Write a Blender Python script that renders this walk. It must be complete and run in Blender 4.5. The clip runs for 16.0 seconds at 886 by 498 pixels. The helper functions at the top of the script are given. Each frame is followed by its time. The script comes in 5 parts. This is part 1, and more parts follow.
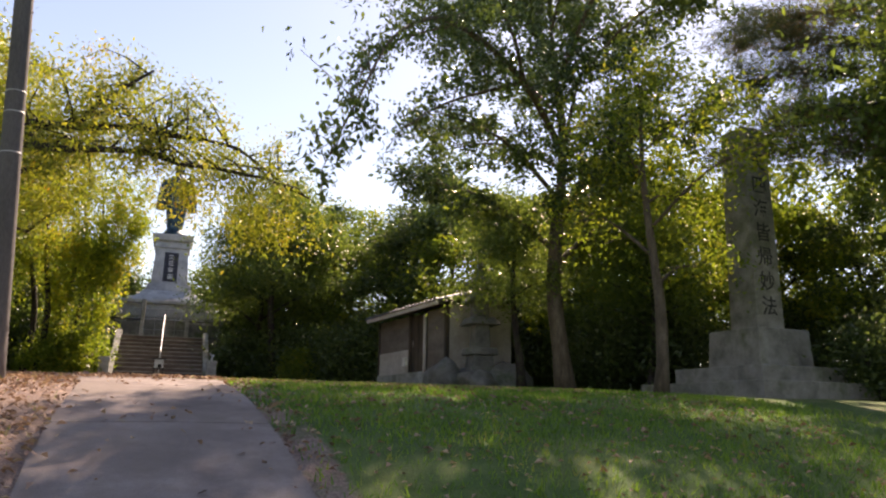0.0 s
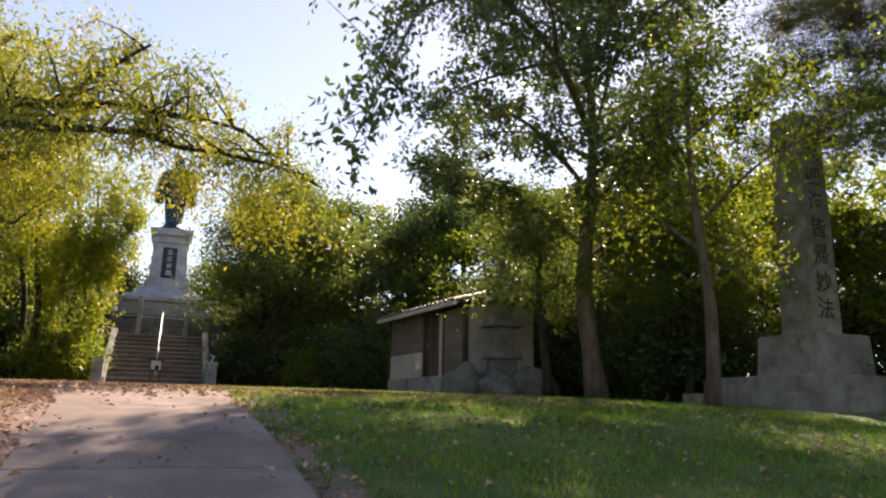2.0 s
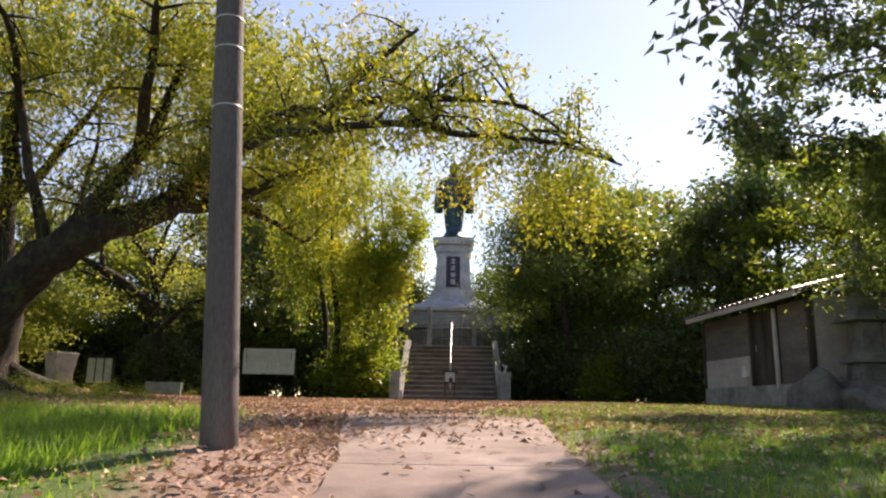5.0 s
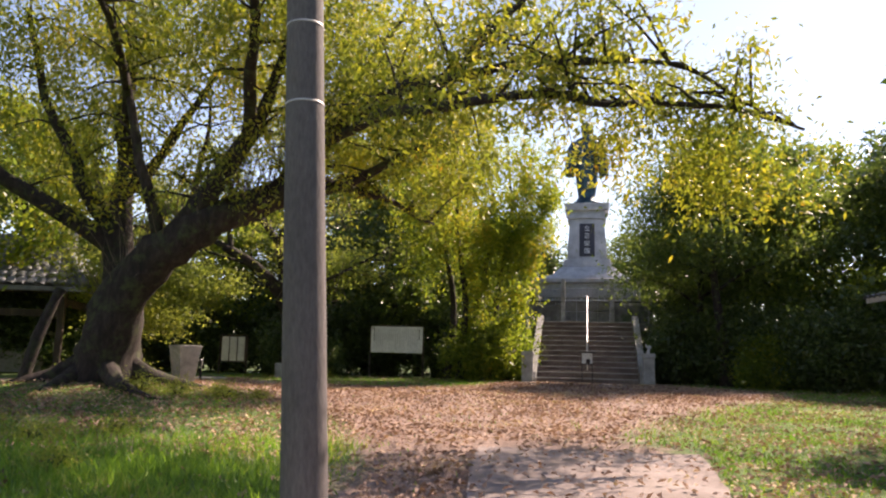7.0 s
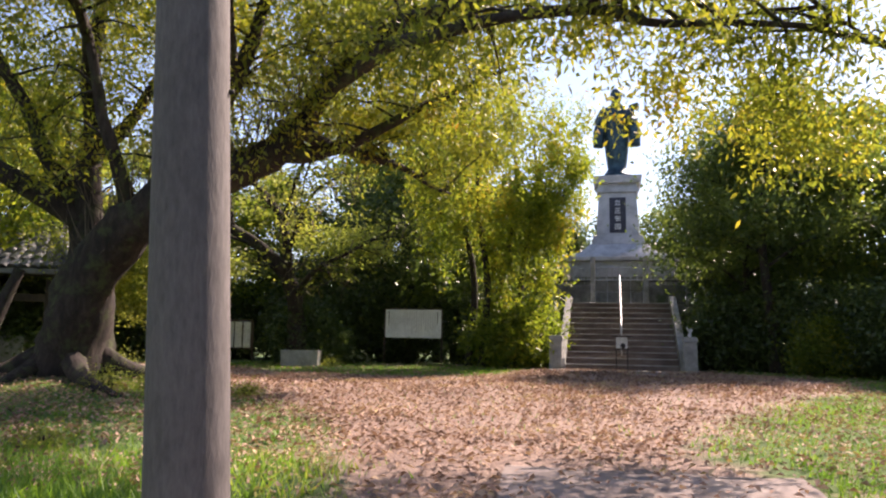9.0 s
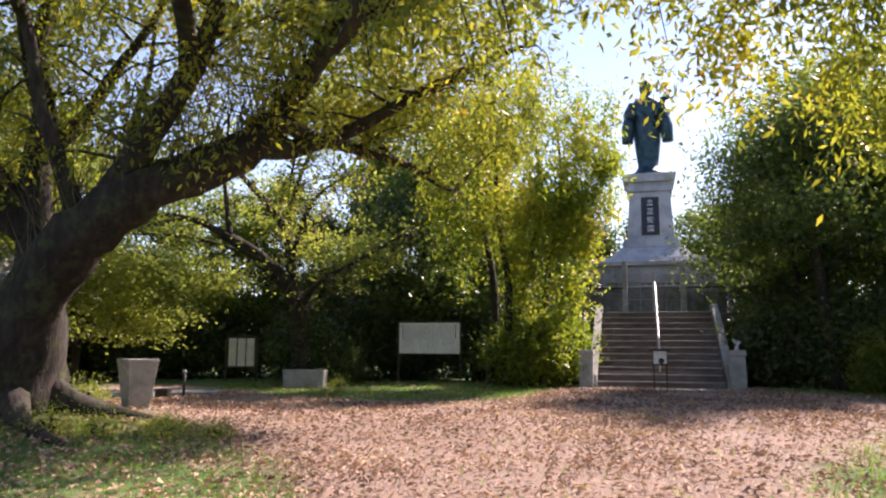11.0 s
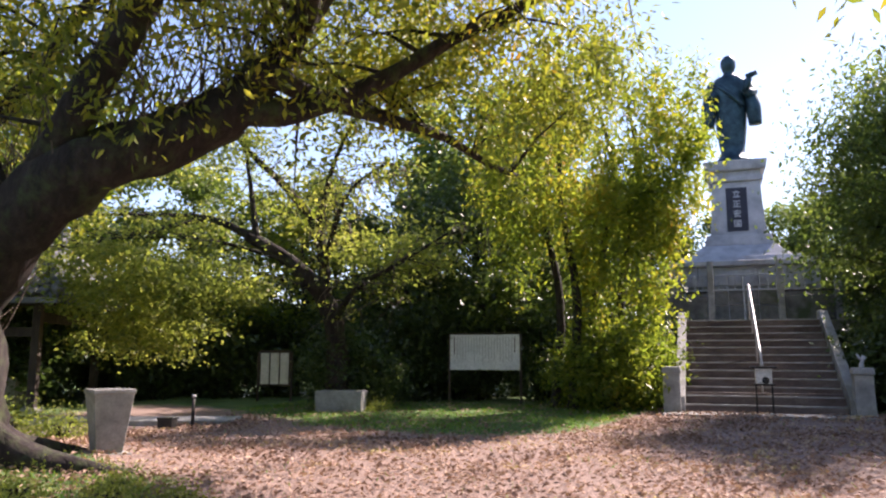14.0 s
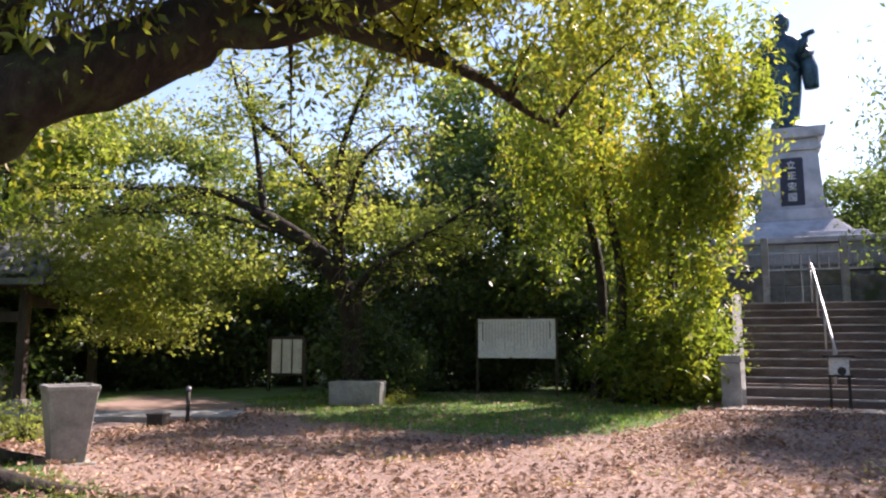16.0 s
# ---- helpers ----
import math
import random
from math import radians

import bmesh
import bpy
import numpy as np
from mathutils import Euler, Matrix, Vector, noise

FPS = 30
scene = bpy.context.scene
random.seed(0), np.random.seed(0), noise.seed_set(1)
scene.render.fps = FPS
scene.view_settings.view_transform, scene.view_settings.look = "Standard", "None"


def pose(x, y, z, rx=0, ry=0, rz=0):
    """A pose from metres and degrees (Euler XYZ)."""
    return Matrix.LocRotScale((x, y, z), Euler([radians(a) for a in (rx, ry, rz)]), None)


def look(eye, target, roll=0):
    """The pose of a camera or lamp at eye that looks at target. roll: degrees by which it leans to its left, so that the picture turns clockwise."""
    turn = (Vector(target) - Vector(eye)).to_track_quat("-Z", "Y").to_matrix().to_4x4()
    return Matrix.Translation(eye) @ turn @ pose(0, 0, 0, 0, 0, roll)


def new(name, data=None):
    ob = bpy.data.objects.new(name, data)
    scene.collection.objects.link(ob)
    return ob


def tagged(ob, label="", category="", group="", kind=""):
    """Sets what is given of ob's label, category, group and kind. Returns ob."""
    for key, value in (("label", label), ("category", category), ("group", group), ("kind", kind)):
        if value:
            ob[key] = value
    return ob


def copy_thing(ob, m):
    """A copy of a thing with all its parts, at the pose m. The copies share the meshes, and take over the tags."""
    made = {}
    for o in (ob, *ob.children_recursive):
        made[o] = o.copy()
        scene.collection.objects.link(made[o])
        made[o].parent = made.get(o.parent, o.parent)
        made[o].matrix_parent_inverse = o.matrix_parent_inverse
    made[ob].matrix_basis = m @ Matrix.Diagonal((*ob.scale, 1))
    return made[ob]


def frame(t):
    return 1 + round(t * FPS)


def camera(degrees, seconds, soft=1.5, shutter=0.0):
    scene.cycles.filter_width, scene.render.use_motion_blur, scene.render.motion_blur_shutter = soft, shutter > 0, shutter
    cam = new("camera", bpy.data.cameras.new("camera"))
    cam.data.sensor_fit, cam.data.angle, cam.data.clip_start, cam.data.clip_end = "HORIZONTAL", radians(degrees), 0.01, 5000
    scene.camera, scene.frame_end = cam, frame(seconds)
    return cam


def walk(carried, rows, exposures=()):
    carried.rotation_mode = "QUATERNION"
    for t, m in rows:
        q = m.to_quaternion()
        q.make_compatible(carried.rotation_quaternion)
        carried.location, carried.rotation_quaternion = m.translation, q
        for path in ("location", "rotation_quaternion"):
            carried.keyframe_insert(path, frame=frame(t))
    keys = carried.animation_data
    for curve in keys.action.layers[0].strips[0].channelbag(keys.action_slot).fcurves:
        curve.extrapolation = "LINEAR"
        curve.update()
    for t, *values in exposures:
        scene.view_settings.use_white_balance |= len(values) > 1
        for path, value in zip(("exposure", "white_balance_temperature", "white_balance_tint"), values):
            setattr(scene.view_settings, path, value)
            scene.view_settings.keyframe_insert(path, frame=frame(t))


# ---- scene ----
cam = camera(61.6, 16.0, soft=2.2)
PATH = [
    (0, (0.361, -28.418, -0.893), (1.024, -26.583, -0.454), 0.9),
    (0.5, (0.4, -28.014, -0.824), (1.061, -26.177, -0.388), 1.0),
    (1, (0.43, -27.629, -0.733), (1.09, -25.791, -0.299), 1.1),
    (1.5, (0.439, -27.258, -0.668), (1.104, -25.422, -0.237), 1.2),
    (2, (0.367, -26.86, -0.627), (1.033, -25.024, -0.194), 1.2),
    (2.5, (0.346, -26.447, -0.596), (1.001, -24.608, -0.163), 1.1),
    (3, (0.311, -26.037, -0.536), (0.899, -24.175, -0.103), 1.0),
    (3.5, (0.3, -25.618, -0.455), (0.739, -23.715, -0.024), 0.9),
    (4, (0.262, -25.182, -0.39), (0.546, -23.249, 0.038), 1.0),
    (4.5, (0.238, -24.773, -0.321), (0.342, -22.822, 0.103), 1.0),
    (5, (0.233, -24.409, -0.274), (0.191, -22.455, 0.149), 0.9),
    (5.2, (0.22, -24.219, -0.236), (0.132, -22.267, 0.189), 0.8),
    (7.5, (-0.007, -22.47, 0.593), (-0.423, -20.533, 0.867), 1.1),
    (8, (-0.133, -21.864, 0.576), (-0.555, -19.927, 0.837), 0.6),
    (8.2, (-0.197, -21.708, 0.576), (-0.62, -19.77, 0.832), 0.8),
    (10.5, (-0.275, -19.626, 0.805), (-0.763, -17.705, 1.074), 0.4),
    (11, (-0.393, -19.176, 0.882), (-0.905, -17.262, 1.155), 0.3),
    (11.5, (-0.404, -18.708, 0.929), (-0.946, -16.803, 1.208), 0.3),
    (12, (-0.467, -18.277, 0.969), (-1.046, -16.384, 1.252), 0.2),
    (12.5, (-0.557, -17.837, 1.017), (-1.162, -15.953, 1.303), 0.1),
    (13, (-0.678, -17.418, 1.054), (-1.308, -15.542, 1.342), 0.1),
    (13.5, (-0.821, -16.999, 1.105), (-1.471, -15.13, 1.396), 0.0),
    (14, (-0.979, -16.558, 1.13), (-1.645, -14.694, 1.418), 0.1),
    (14.5, (-1.213, -16.208, 1.144), (-1.893, -14.349, 1.428), 0.2),
    (15, (-1.399, -15.823, 1.149), (-2.091, -13.967, 1.427), 0.2),
    (15.5, (-1.508, -15.393, 1.146), (-2.221, -13.544, 1.419), 0.2),
    (16, (-1.648, -14.939, 1.167), (-2.374, -13.092, 1.416), 0.1),
]
walk(cam, [(t, look(eye, target, roll)) for t, eye, target, roll in PATH],
     exposures=[(0, 1.22, 8200, 26), (5, 1.2, 7900, 25), (8, 1.42, 7500, 27), (12, 1.45, 6800, 28), (16, 1.52, 6600, 29)])

# ---- light ----
SUN_AZIMUTH, SUN_HEIGHT = 33.0, 43.0        # degrees from +y towards +x, and above the horizon
world = bpy.data.worlds.new("sky")
scene.world = world
world.use_nodes = True
wn = world.node_tree
sky = wn.nodes.new("ShaderNodeTexSky")
sky.sky_type = "NISHITA"
sky.sun_disc = False
sky.sun_elevation = radians(SUN_HEIGHT)
sky.sun_rotation = radians(SUN_AZIMUTH)
sky.air_density, sky.dust_density, sky.ozone_density = 1.0, 0.2, 1.0
wn.links.new(sky.outputs[0], wn.nodes["Background"].inputs[0])
wn.nodes["Background"].inputs[1].default_value = 0.105
sun_data = bpy.data.lights.new("sun", "SUN")
sun_data.energy, sun_data.angle, sun_data.color = 5.0, radians(0.6), (1.0, 0.92, 0.8)
sun = new("sun", sun_data)
az, el = radians(SUN_AZIMUTH), radians(SUN_HEIGHT)
SUN_DIR = Vector((math.sin(az) * math.cos(el), math.cos(az) * math.cos(el), math.sin(el)))
sun.matrix_world = look(SUN_DIR * 60, (0, 0, 0))


# ---- materials ----
def material(name, rough=0.8, metal=0.0):
    mat = bpy.data.materials.new(name)
    mat.use_nodes = True
    nt = mat.node_tree
    b = nt.nodes["Principled BSDF"]
    b.inputs["Roughness"].default_value = rough
    b.inputs["Metallic"].default_value = metal
    return mat, nt, b


def ramp(nt, stops):
    r = nt.nodes.new("ShaderNodeValToRGB")
    while len(r.color_ramp.elements) < len(stops):
        r.color_ramp.elements.new(0.5)
    for e, (p, c) in zip(r.color_ramp.elements, stops):
        e.position, e.color = p, (*c, 1)
    return r


def noise_tex(nt, scale, detail=6, rough=0.6, stretch=None):
    co = nt.nodes.new("ShaderNodeTexCoord")
    n = nt.nodes.new("ShaderNodeTexNoise")
    n.inputs["Scale"].default_value, n.inputs["Detail"].default_value = scale, detail
    n.inputs["Roughness"].default_value = rough
    if stretch:
        mp = nt.nodes.new("ShaderNodeMapping")
        mp.inputs["Scale"].default_value = stretch
        nt.links.new(co.outputs["Object"], mp.inputs[0])
        nt.links.new(mp.outputs[0], n.inputs["Vector"])
    else:
        nt.links.new(co.outputs["Object"], n.inputs["Vector"])
    return n


def mixed(nt, fac, a, b, mode="MIX"):
    m = nt.nodes.new("ShaderNodeMix")
    m.data_type, m.blend_type = "RGBA", mode
    for sock, v in ((m.inputs[0], fac), (m.inputs[6], a), (m.inputs[7], b)):
        if isinstance(v, (int, float)):
            sock.default_value = v
        elif isinstance(v, tuple):
            sock.default_value = (*v, 1)
        else:
            nt.links.new(v, sock)
    return m.outputs[2]


def surface(name, dark, mid, light, scale=3.0, grain=60.0, rough=0.85, metal=0.0, bump=0.3, stretch=None, dirt=None):
    """A weathered surface: stains at a large scale, grain at a small one, and relief."""
    mat, nt, b = material(name, rough, metal)
    n1 = noise_tex(nt, scale, 8, 0.65, stretch)
    n2 = noise_tex(nt, grain, 4, 0.7, stretch)
    r1 = ramp(nt, [(0.32, dark), (0.5, mid), (0.7, light)])
    nt.links.new(n1.outputs[0], r1.inputs[0])
    r2 = ramp(nt, [(0.25, (0.62, 0.62, 0.62)), (0.75, (1.25, 1.25, 1.25))])
    nt.links.new(n2.outputs[0], r2.inputs[0])
    c = mixed(nt, 1.0, r1.outputs[0], r2.outputs[0], "MULTIPLY")
    if dirt:
        n3 = noise_tex(nt, scale * 0.45, 9, 0.7)
        r3 = ramp(nt, [(0.5, (0, 0, 0)), (0.64, (1, 1, 1))])
        nt.links.new(n3.outputs[0], r3.inputs[0])
        c = mixed(nt, r3.outputs[0], c, dirt)
    nt.links.new(c, b.inputs["Base Color"])
    bp = nt.nodes.new("ShaderNodeBump")
    bp.inputs["Strength"].default_value, bp.inputs["Distance"].default_value = bump, 0.02
    add = nt.nodes.new("ShaderNodeMath")
    add.operation = "ADD"
    nt.links.new(n1.outputs[0], add.inputs[0])
    nt.links.new(n2.outputs[0], add.inputs[1])
    nt.links.new(add.outputs[0], bp.inputs["Height"])
    nt.links.new(bp.outputs[0], b.inputs["Normal"])
    return mat


def leafy(name, colours, glow=0.45, rough=0.45, patch=0.5):
    """Leaves: a colour of their own for each leaf, drifting in patches, lit through from behind."""
    mat, nt, b = material(name, rough)
    geo = nt.nodes.new("ShaderNodeNewGeometry")
    n = noise_tex(nt, patch, 3, 0.6)
    mx = nt.nodes.new("ShaderNodeMath")
    mx.operation = "MULTIPLY_ADD"
    nt.links.new(geo.outputs["Random Per Island"], mx.inputs[0])
    mx.inputs[1].default_value = 0.55
    sub = nt.nodes.new("ShaderNodeMath")
    sub.operation = "MULTIPLY_ADD"
    sub.inputs[1].default_value, sub.inputs[2].default_value = 1.5, -0.53
    nt.links.new(n.outputs[0], sub.inputs[0])
    nt.links.new(sub.outputs[0], mx.inputs[2])
    r = ramp(nt, colours)
    nt.links.new(mx.outputs[0], r.inputs[0])
    nt.links.new(r.outputs[0], b.inputs["Base Color"])
    tr = nt.nodes.new("ShaderNodeBsdfTranslucent")
    warm = mixed(nt, 1.0, r.outputs[0], (1.45, 1.42, 0.9), "MULTIPLY")
    nt.links.new(warm, tr.inputs[0])
    ms = nt.nodes.new("ShaderNodeMixShader")
    ms.inputs[0].default_value = glow
    out = nt.nodes["Material Output"]
    nt.links.new(b.outputs[0], ms.inputs[1])
    nt.links.new(tr.outputs[0], ms.inputs[2])
    nt.links.new(ms.outputs[0], out.inputs[0])
    return mat


BARK = surface("bark", (0.011, 0.008, 0.0075), (0.026, 0.018, 0.016), (0.06, 0.045, 0.038), 9, 26, 0.95, 0, 1.0, (1, 1, 0.3), (0.05, 0.06, 0.025))
BARK_PALE = surface("pale_bark", (0.06, 0.045, 0.033), (0.125, 0.095, 0.07), (0.2, 0.16, 0.12), 6, 40, 0.95, 0, 0.8, (1, 1, 0.3))
GRANITE = surface("pale_granite", (0.36, 0.37, 0.4), (0.52, 0.53, 0.56), (0.66, 0.66, 0.68), 1.6, 90, 0.75, 0, 0.2, None, (0.3, 0.3, 0.31))
STONE = surface("weathered_stone", (0.14, 0.135, 0.12), (0.26, 0.25, 0.23), (0.38, 0.37, 0.34), 2.2, 70, 0.9, 0, 0.5, None, (0.13, 0.14, 0.09))
STONE_DARK = surface("dark_stone", (0.07, 0.07, 0.068), (0.14, 0.14, 0.135), (0.22, 0.22, 0.21), 2.5, 50, 0.9, 0, 0.6, None, (0.06, 0.08, 0.04))
CONCRETE = surface("old_concrete", (0.2, 0.2, 0.2), (0.32, 0.32, 0.31), (0.44, 0.43, 0.41), 2.5, 80, 0.9, 0, 0.3, None, (0.17, 0.17, 0.15))
POLE_MAT = surface("pole_wood", (0.075, 0.068, 0.07), (0.115, 0.104, 0.106), (0.17, 0.157, 0.158), 1.5, 60, 0.85, 0, 0.25, (1, 1, 0.25))
STEP_MAT = surface("step_stone", (0.075, 0.055, 0.048), (0.135, 0.1, 0.088), (0.2, 0.16, 0.14), 3, 50, 0.85, 0, 0.4, (0.4, 1, 1))
PATH_MAT = surface("path_concrete", (0.16, 0.125, 0.115), (0.26, 0.21, 0.195), (0.35, 0.295, 0.275), 1.3, 110, 0.95, 0, 0.5, None, (0.2, 0.16, 0.14))
BRONZE = surface("patinated_bronze", (0.012, 0.03, 0.042), (0.025, 0.06, 0.08), (0.05, 0.11, 0.13), 4, 40, 0.5, 0.6, 0.3)
PLAQUE = surface("plaque_stone", (0.012, 0.013, 0.025), (0.022, 0.023, 0.042), (0.035, 0.036, 0.06), 4, 50, 0.5, 0, 0.1)
IVORY = surface("letter_white", (0.6, 0.6, 0.62), (0.75, 0.75, 0.76), (0.82, 0.82, 0.82), 6, 40, 0.6, 0, 0.05)
INK = surface("letter_ink", (0.02, 0.02, 0.02), (0.035, 0.033, 0.03), (0.06, 0.055, 0.05), 6, 40, 0.8, 0, 0.1)
STEEL = surface("rail_steel", (0.34, 0.34, 0.35), (0.46, 0.46, 0.47), (0.58, 0.58, 0.58), 8, 90, 0.5, 0.5, 0.05)
IRON = surface("dark_iron", (0.02, 0.02, 0.02), (0.04, 0.038, 0.036), (0.08, 0.06, 0.05), 8, 60, 0.7, 0.4, 0.2)
BOARD = surface("board_white", (0.58, 0.6, 0.62), (0.72, 0.74, 0.76), (0.8, 0.81, 0.82), 2, 30, 0.55, 0, 0.05)
PAPER = surface("notice_paper", (0.55, 0.55, 0.53), (0.68, 0.68, 0.66), (0.76, 0.76, 0.74), 5, 40, 0.8, 0, 0.05)
WOOD_DARK = surface("dark_wood", (0.025, 0.018, 0.014), (0.055, 0.04, 0.03), (0.1, 0.075, 0.055), 4, 40, 0.85, 0, 0.5, (1, 1, 0.15))
PLASTER = surface("shed_plaster", (0.36, 0.33, 0.31), (0.47, 0.44, 0.42), (0.55, 0.52, 0.5), 1.5, 60, 0.9, 0, 0.2, None, (0.32, 0.29, 0.26))
PLASTER_DARK = surface("shed_panel", (0.085, 0.072, 0.065), (0.14, 0.12, 0.11), (0.19, 0.17, 0.155), 2, 50, 0.85, 0, 0.3, (0.3, 1, 1))
TILE = surface("roof_tile", (0.07, 0.072, 0.08), (0.14, 0.145, 0.16), (0.24, 0.245, 0.26), 3, 40, 0.5, 0.1, 0.3)

G1, G2, G3 = (0.055, 0.09, 0.025), (0.105, 0.16, 0.04), (0.18, 0.235, 0.05)
LEAF_CHERRY = leafy("cherry_leaves", [(0.1, (0.09, 0.12, 0.02)), (0.4, (0.16, 0.2, 0.03)), (0.68, (0.26, 0.27, 0.035)), (0.9, (0.34, 0.3, 0.04)), (0.99, (0.34, 0.2, 0.035))], 0.55)
LEAF_HANGING = leafy("hanging_yellow_green_leaves", [(0.05, (0.07, 0.12, 0.02)), (0.35, (0.15, 0.21, 0.03)), (0.65, (0.24, 0.28, 0.035)), (0.88, (0.34, 0.3, 0.04)), (0.99, (0.36, 0.22, 0.035))], 0.68)
LEAF_LIGHT = leafy("light_green_leaves", [(0.1, (0.07, 0.115, 0.018)), (0.5, (0.15, 0.21, 0.03)), (0.8, (0.24, 0.27, 0.036)), (0.97, (0.32, 0.27, 0.035))], 0.6)
LEAF_GREEN = leafy("green_leaves", [(0.1, G1), (0.5, G2), (0.9, G3)], 0.52, 0.4)
LEAF_DARK = leafy("dark_evergreen_leaves", [(0.1, (0.03, 0.058, 0.02)), (0.5, (0.06, 0.1, 0.03)), (0.9, (0.13, 0.175, 0.05))], 0.4, 0.33)
LEAF_MAPLE = leafy("maple_leaves", [(0.1, (0.1, 0.14, 0.035)), (0.5, (0.22, 0.27, 0.065)), (0.9, (0.37, 0.38, 0.1))], 0.65)
NEEDLE = leafy("pine_needles", [(0.1, (0.03, 0.05, 0.02)), (0.6, (0.07, 0.09, 0.03)), (0.9, (0.18, 0.11, 0.05))], 0.2, 0.6)
LITTER = leafy("fallen_leaves", [(0.1, (0.13, 0.075, 0.055)), (0.4, (0.29, 0.175, 0.13)), (0.65, (0.42, 0.28, 0.21)), (0.87, (0.5, 0.36, 0.22)), (0.98, (0.46, 0.38, 0.13))], 0.1, 0.8, 0.9)
GRASS = leafy("grass_blades", [(0.1, (0.06, 0.135, 0.025)), (0.42, (0.11, 0.23, 0.035)), (0.72, (0.19, 0.32, 0.045)), (0.95, (0.34, 0.34, 0.1))], 0.5, 0.55, 1.1)
FADED = surface("faded_ink", (0.42, 0.43, 0.45), (0.52, 0.53, 0.55), (0.6, 0.61, 0.62), 9, 60, 0.8, 0, 0.05)


# ---- building blocks ----
def link_mesh(name, verts, faces, mat, parent=None, label="", smooth=False):
    me = bpy.data.meshes.new(name)
    me.from_pydata([tuple(v) for v in verts], [], faces)
    if smooth:
        me.polygons.foreach_set("use_smooth", [True] * len(me.polygons))
    me.materials.append(mat)
    ob = new(name, me)
    if parent is not None:
        ob.parent = parent
    if label:
        ob["label"] = label
    return ob


def part(name, bm, mat, parent=None, label="", smooth=False):
    me = bpy.data.meshes.new(name)
    bm.to_mesh(me)
    bm.free()
    if smooth:
        me.polygons.foreach_set("use_smooth", [True] * len(me.polygons))
    me.materials.append(mat)
    ob = new(name, me)
    if parent is not None:
        ob.parent = parent
    if label:
        ob["label"] = label
    return ob


def thing(name, m, label, category, group="", kind=""):
    ob = new(name)
    ob.matrix_world = m
    return tagged(ob, label, category, group, kind)


def box(size, at=(0, 0, 0), bevel=0.01, bm=None, turn=None, top=None):
    """A box standing on at, with bevelled edges; top: the scale of its upper face."""
    one = bmesh.new()
    bmesh.ops.create_cube(one, size=1.0)
    for v in one.verts:
        k = top if top and v.co.z > 0 else (1, 1)
        v.co = Vector((v.co.x * size[0] * k[0], v.co.y * size[1] * k[1], (v.co.z + 0.5) * size[2]))
    if bevel:
        bmesh.ops.bevel(one, geom=list(one.edges), offset=bevel, segments=2, affect="EDGES", profile=0.6)
    if turn:
        one.transform(turn)
    one.transform(Matrix.Translation(at))
    if bm is None:
        return one
    me = bpy.data.meshes.new("tmp")
    one.to_mesh(me)
    one.free()
    bm.from_mesh(me)
    bpy.data.meshes.remove(me)
    return bm


def tube_data(points, radii, sides=8, wobble=0.0, verts=None, faces=None):
    """A tapered, bent tube, closed at both ends."""
    verts = [] if verts is None else verts
    faces = [] if faces is None else faces
    pts = [Vector(p) for p in points]
    base = len(verts)
    side = Vector((1, 0, 0))
    for i, p in enumerate(pts):
        d = (pts[min(i + 1, len(pts) - 1)] - pts[max(i - 1, 0)]).normalized()
        s = side - d * side.dot(d)
        if s.length < 0.1:
            s = Vector((0, 1, 0)) - d * d.y
        side = s.normalized()
        up = d.cross(side)
        for k in range(sides):
            a = 2 * math.pi * k / sides
            r = radii[i] * (1 + wobble * noise.noise(p * 1.7 + Vector((math.cos(a) * 1.5, math.sin(a) * 1.5, i * 0.3))))
            verts.append(p + (side * math.cos(a) + up * math.sin(a)) * r)
    for i in range(len(pts) - 1):
        for k in range(sides):
            a, b = base + i * sides + k, base + i * sides + (k + 1) % sides
            faces.append((a, b, b + sides, a + sides))
    faces.append(tuple(base + k for k in reversed(range(sides))))
    faces.append(tuple(base + (len(pts) - 1) * sides + k for k in range(sides)))
    return verts, faces


def tube(name, points, radii, mat, parent=None, sides=8, wobble=0.0, label=""):
    v, f = tube_data(points, radii, sides, wobble)
    return link_mesh(name, v, f, mat, parent, label, True)


def curve_points(pts, n=6):
    """A smooth line through pts."""
    pts = [Vector(p) for p in pts]
    out = []
    for i in range(len(pts) - 1):
        p0, p1, p2, p3 = pts[max(i - 1, 0)], pts[i], pts[i + 1], pts[min(i + 2, len(pts) - 1)]
        for k in range(n):
            t = k / n
            out.append(0.5 * (2 * p1 + (p2 - p0) * t + (2 * p0 - 5 * p1 + 4 * p2 - p3) * t * t + (3 * p1 - p0 - 3 * p2 + p3) * t ** 3))
    return out + [pts[-1]]


def spread(values, n):
    """Values eased between the points of curve_points."""
    return [float(v) for v in np.interp(np.linspace(0, len(values) - 1, n), range(len(values)), values)]


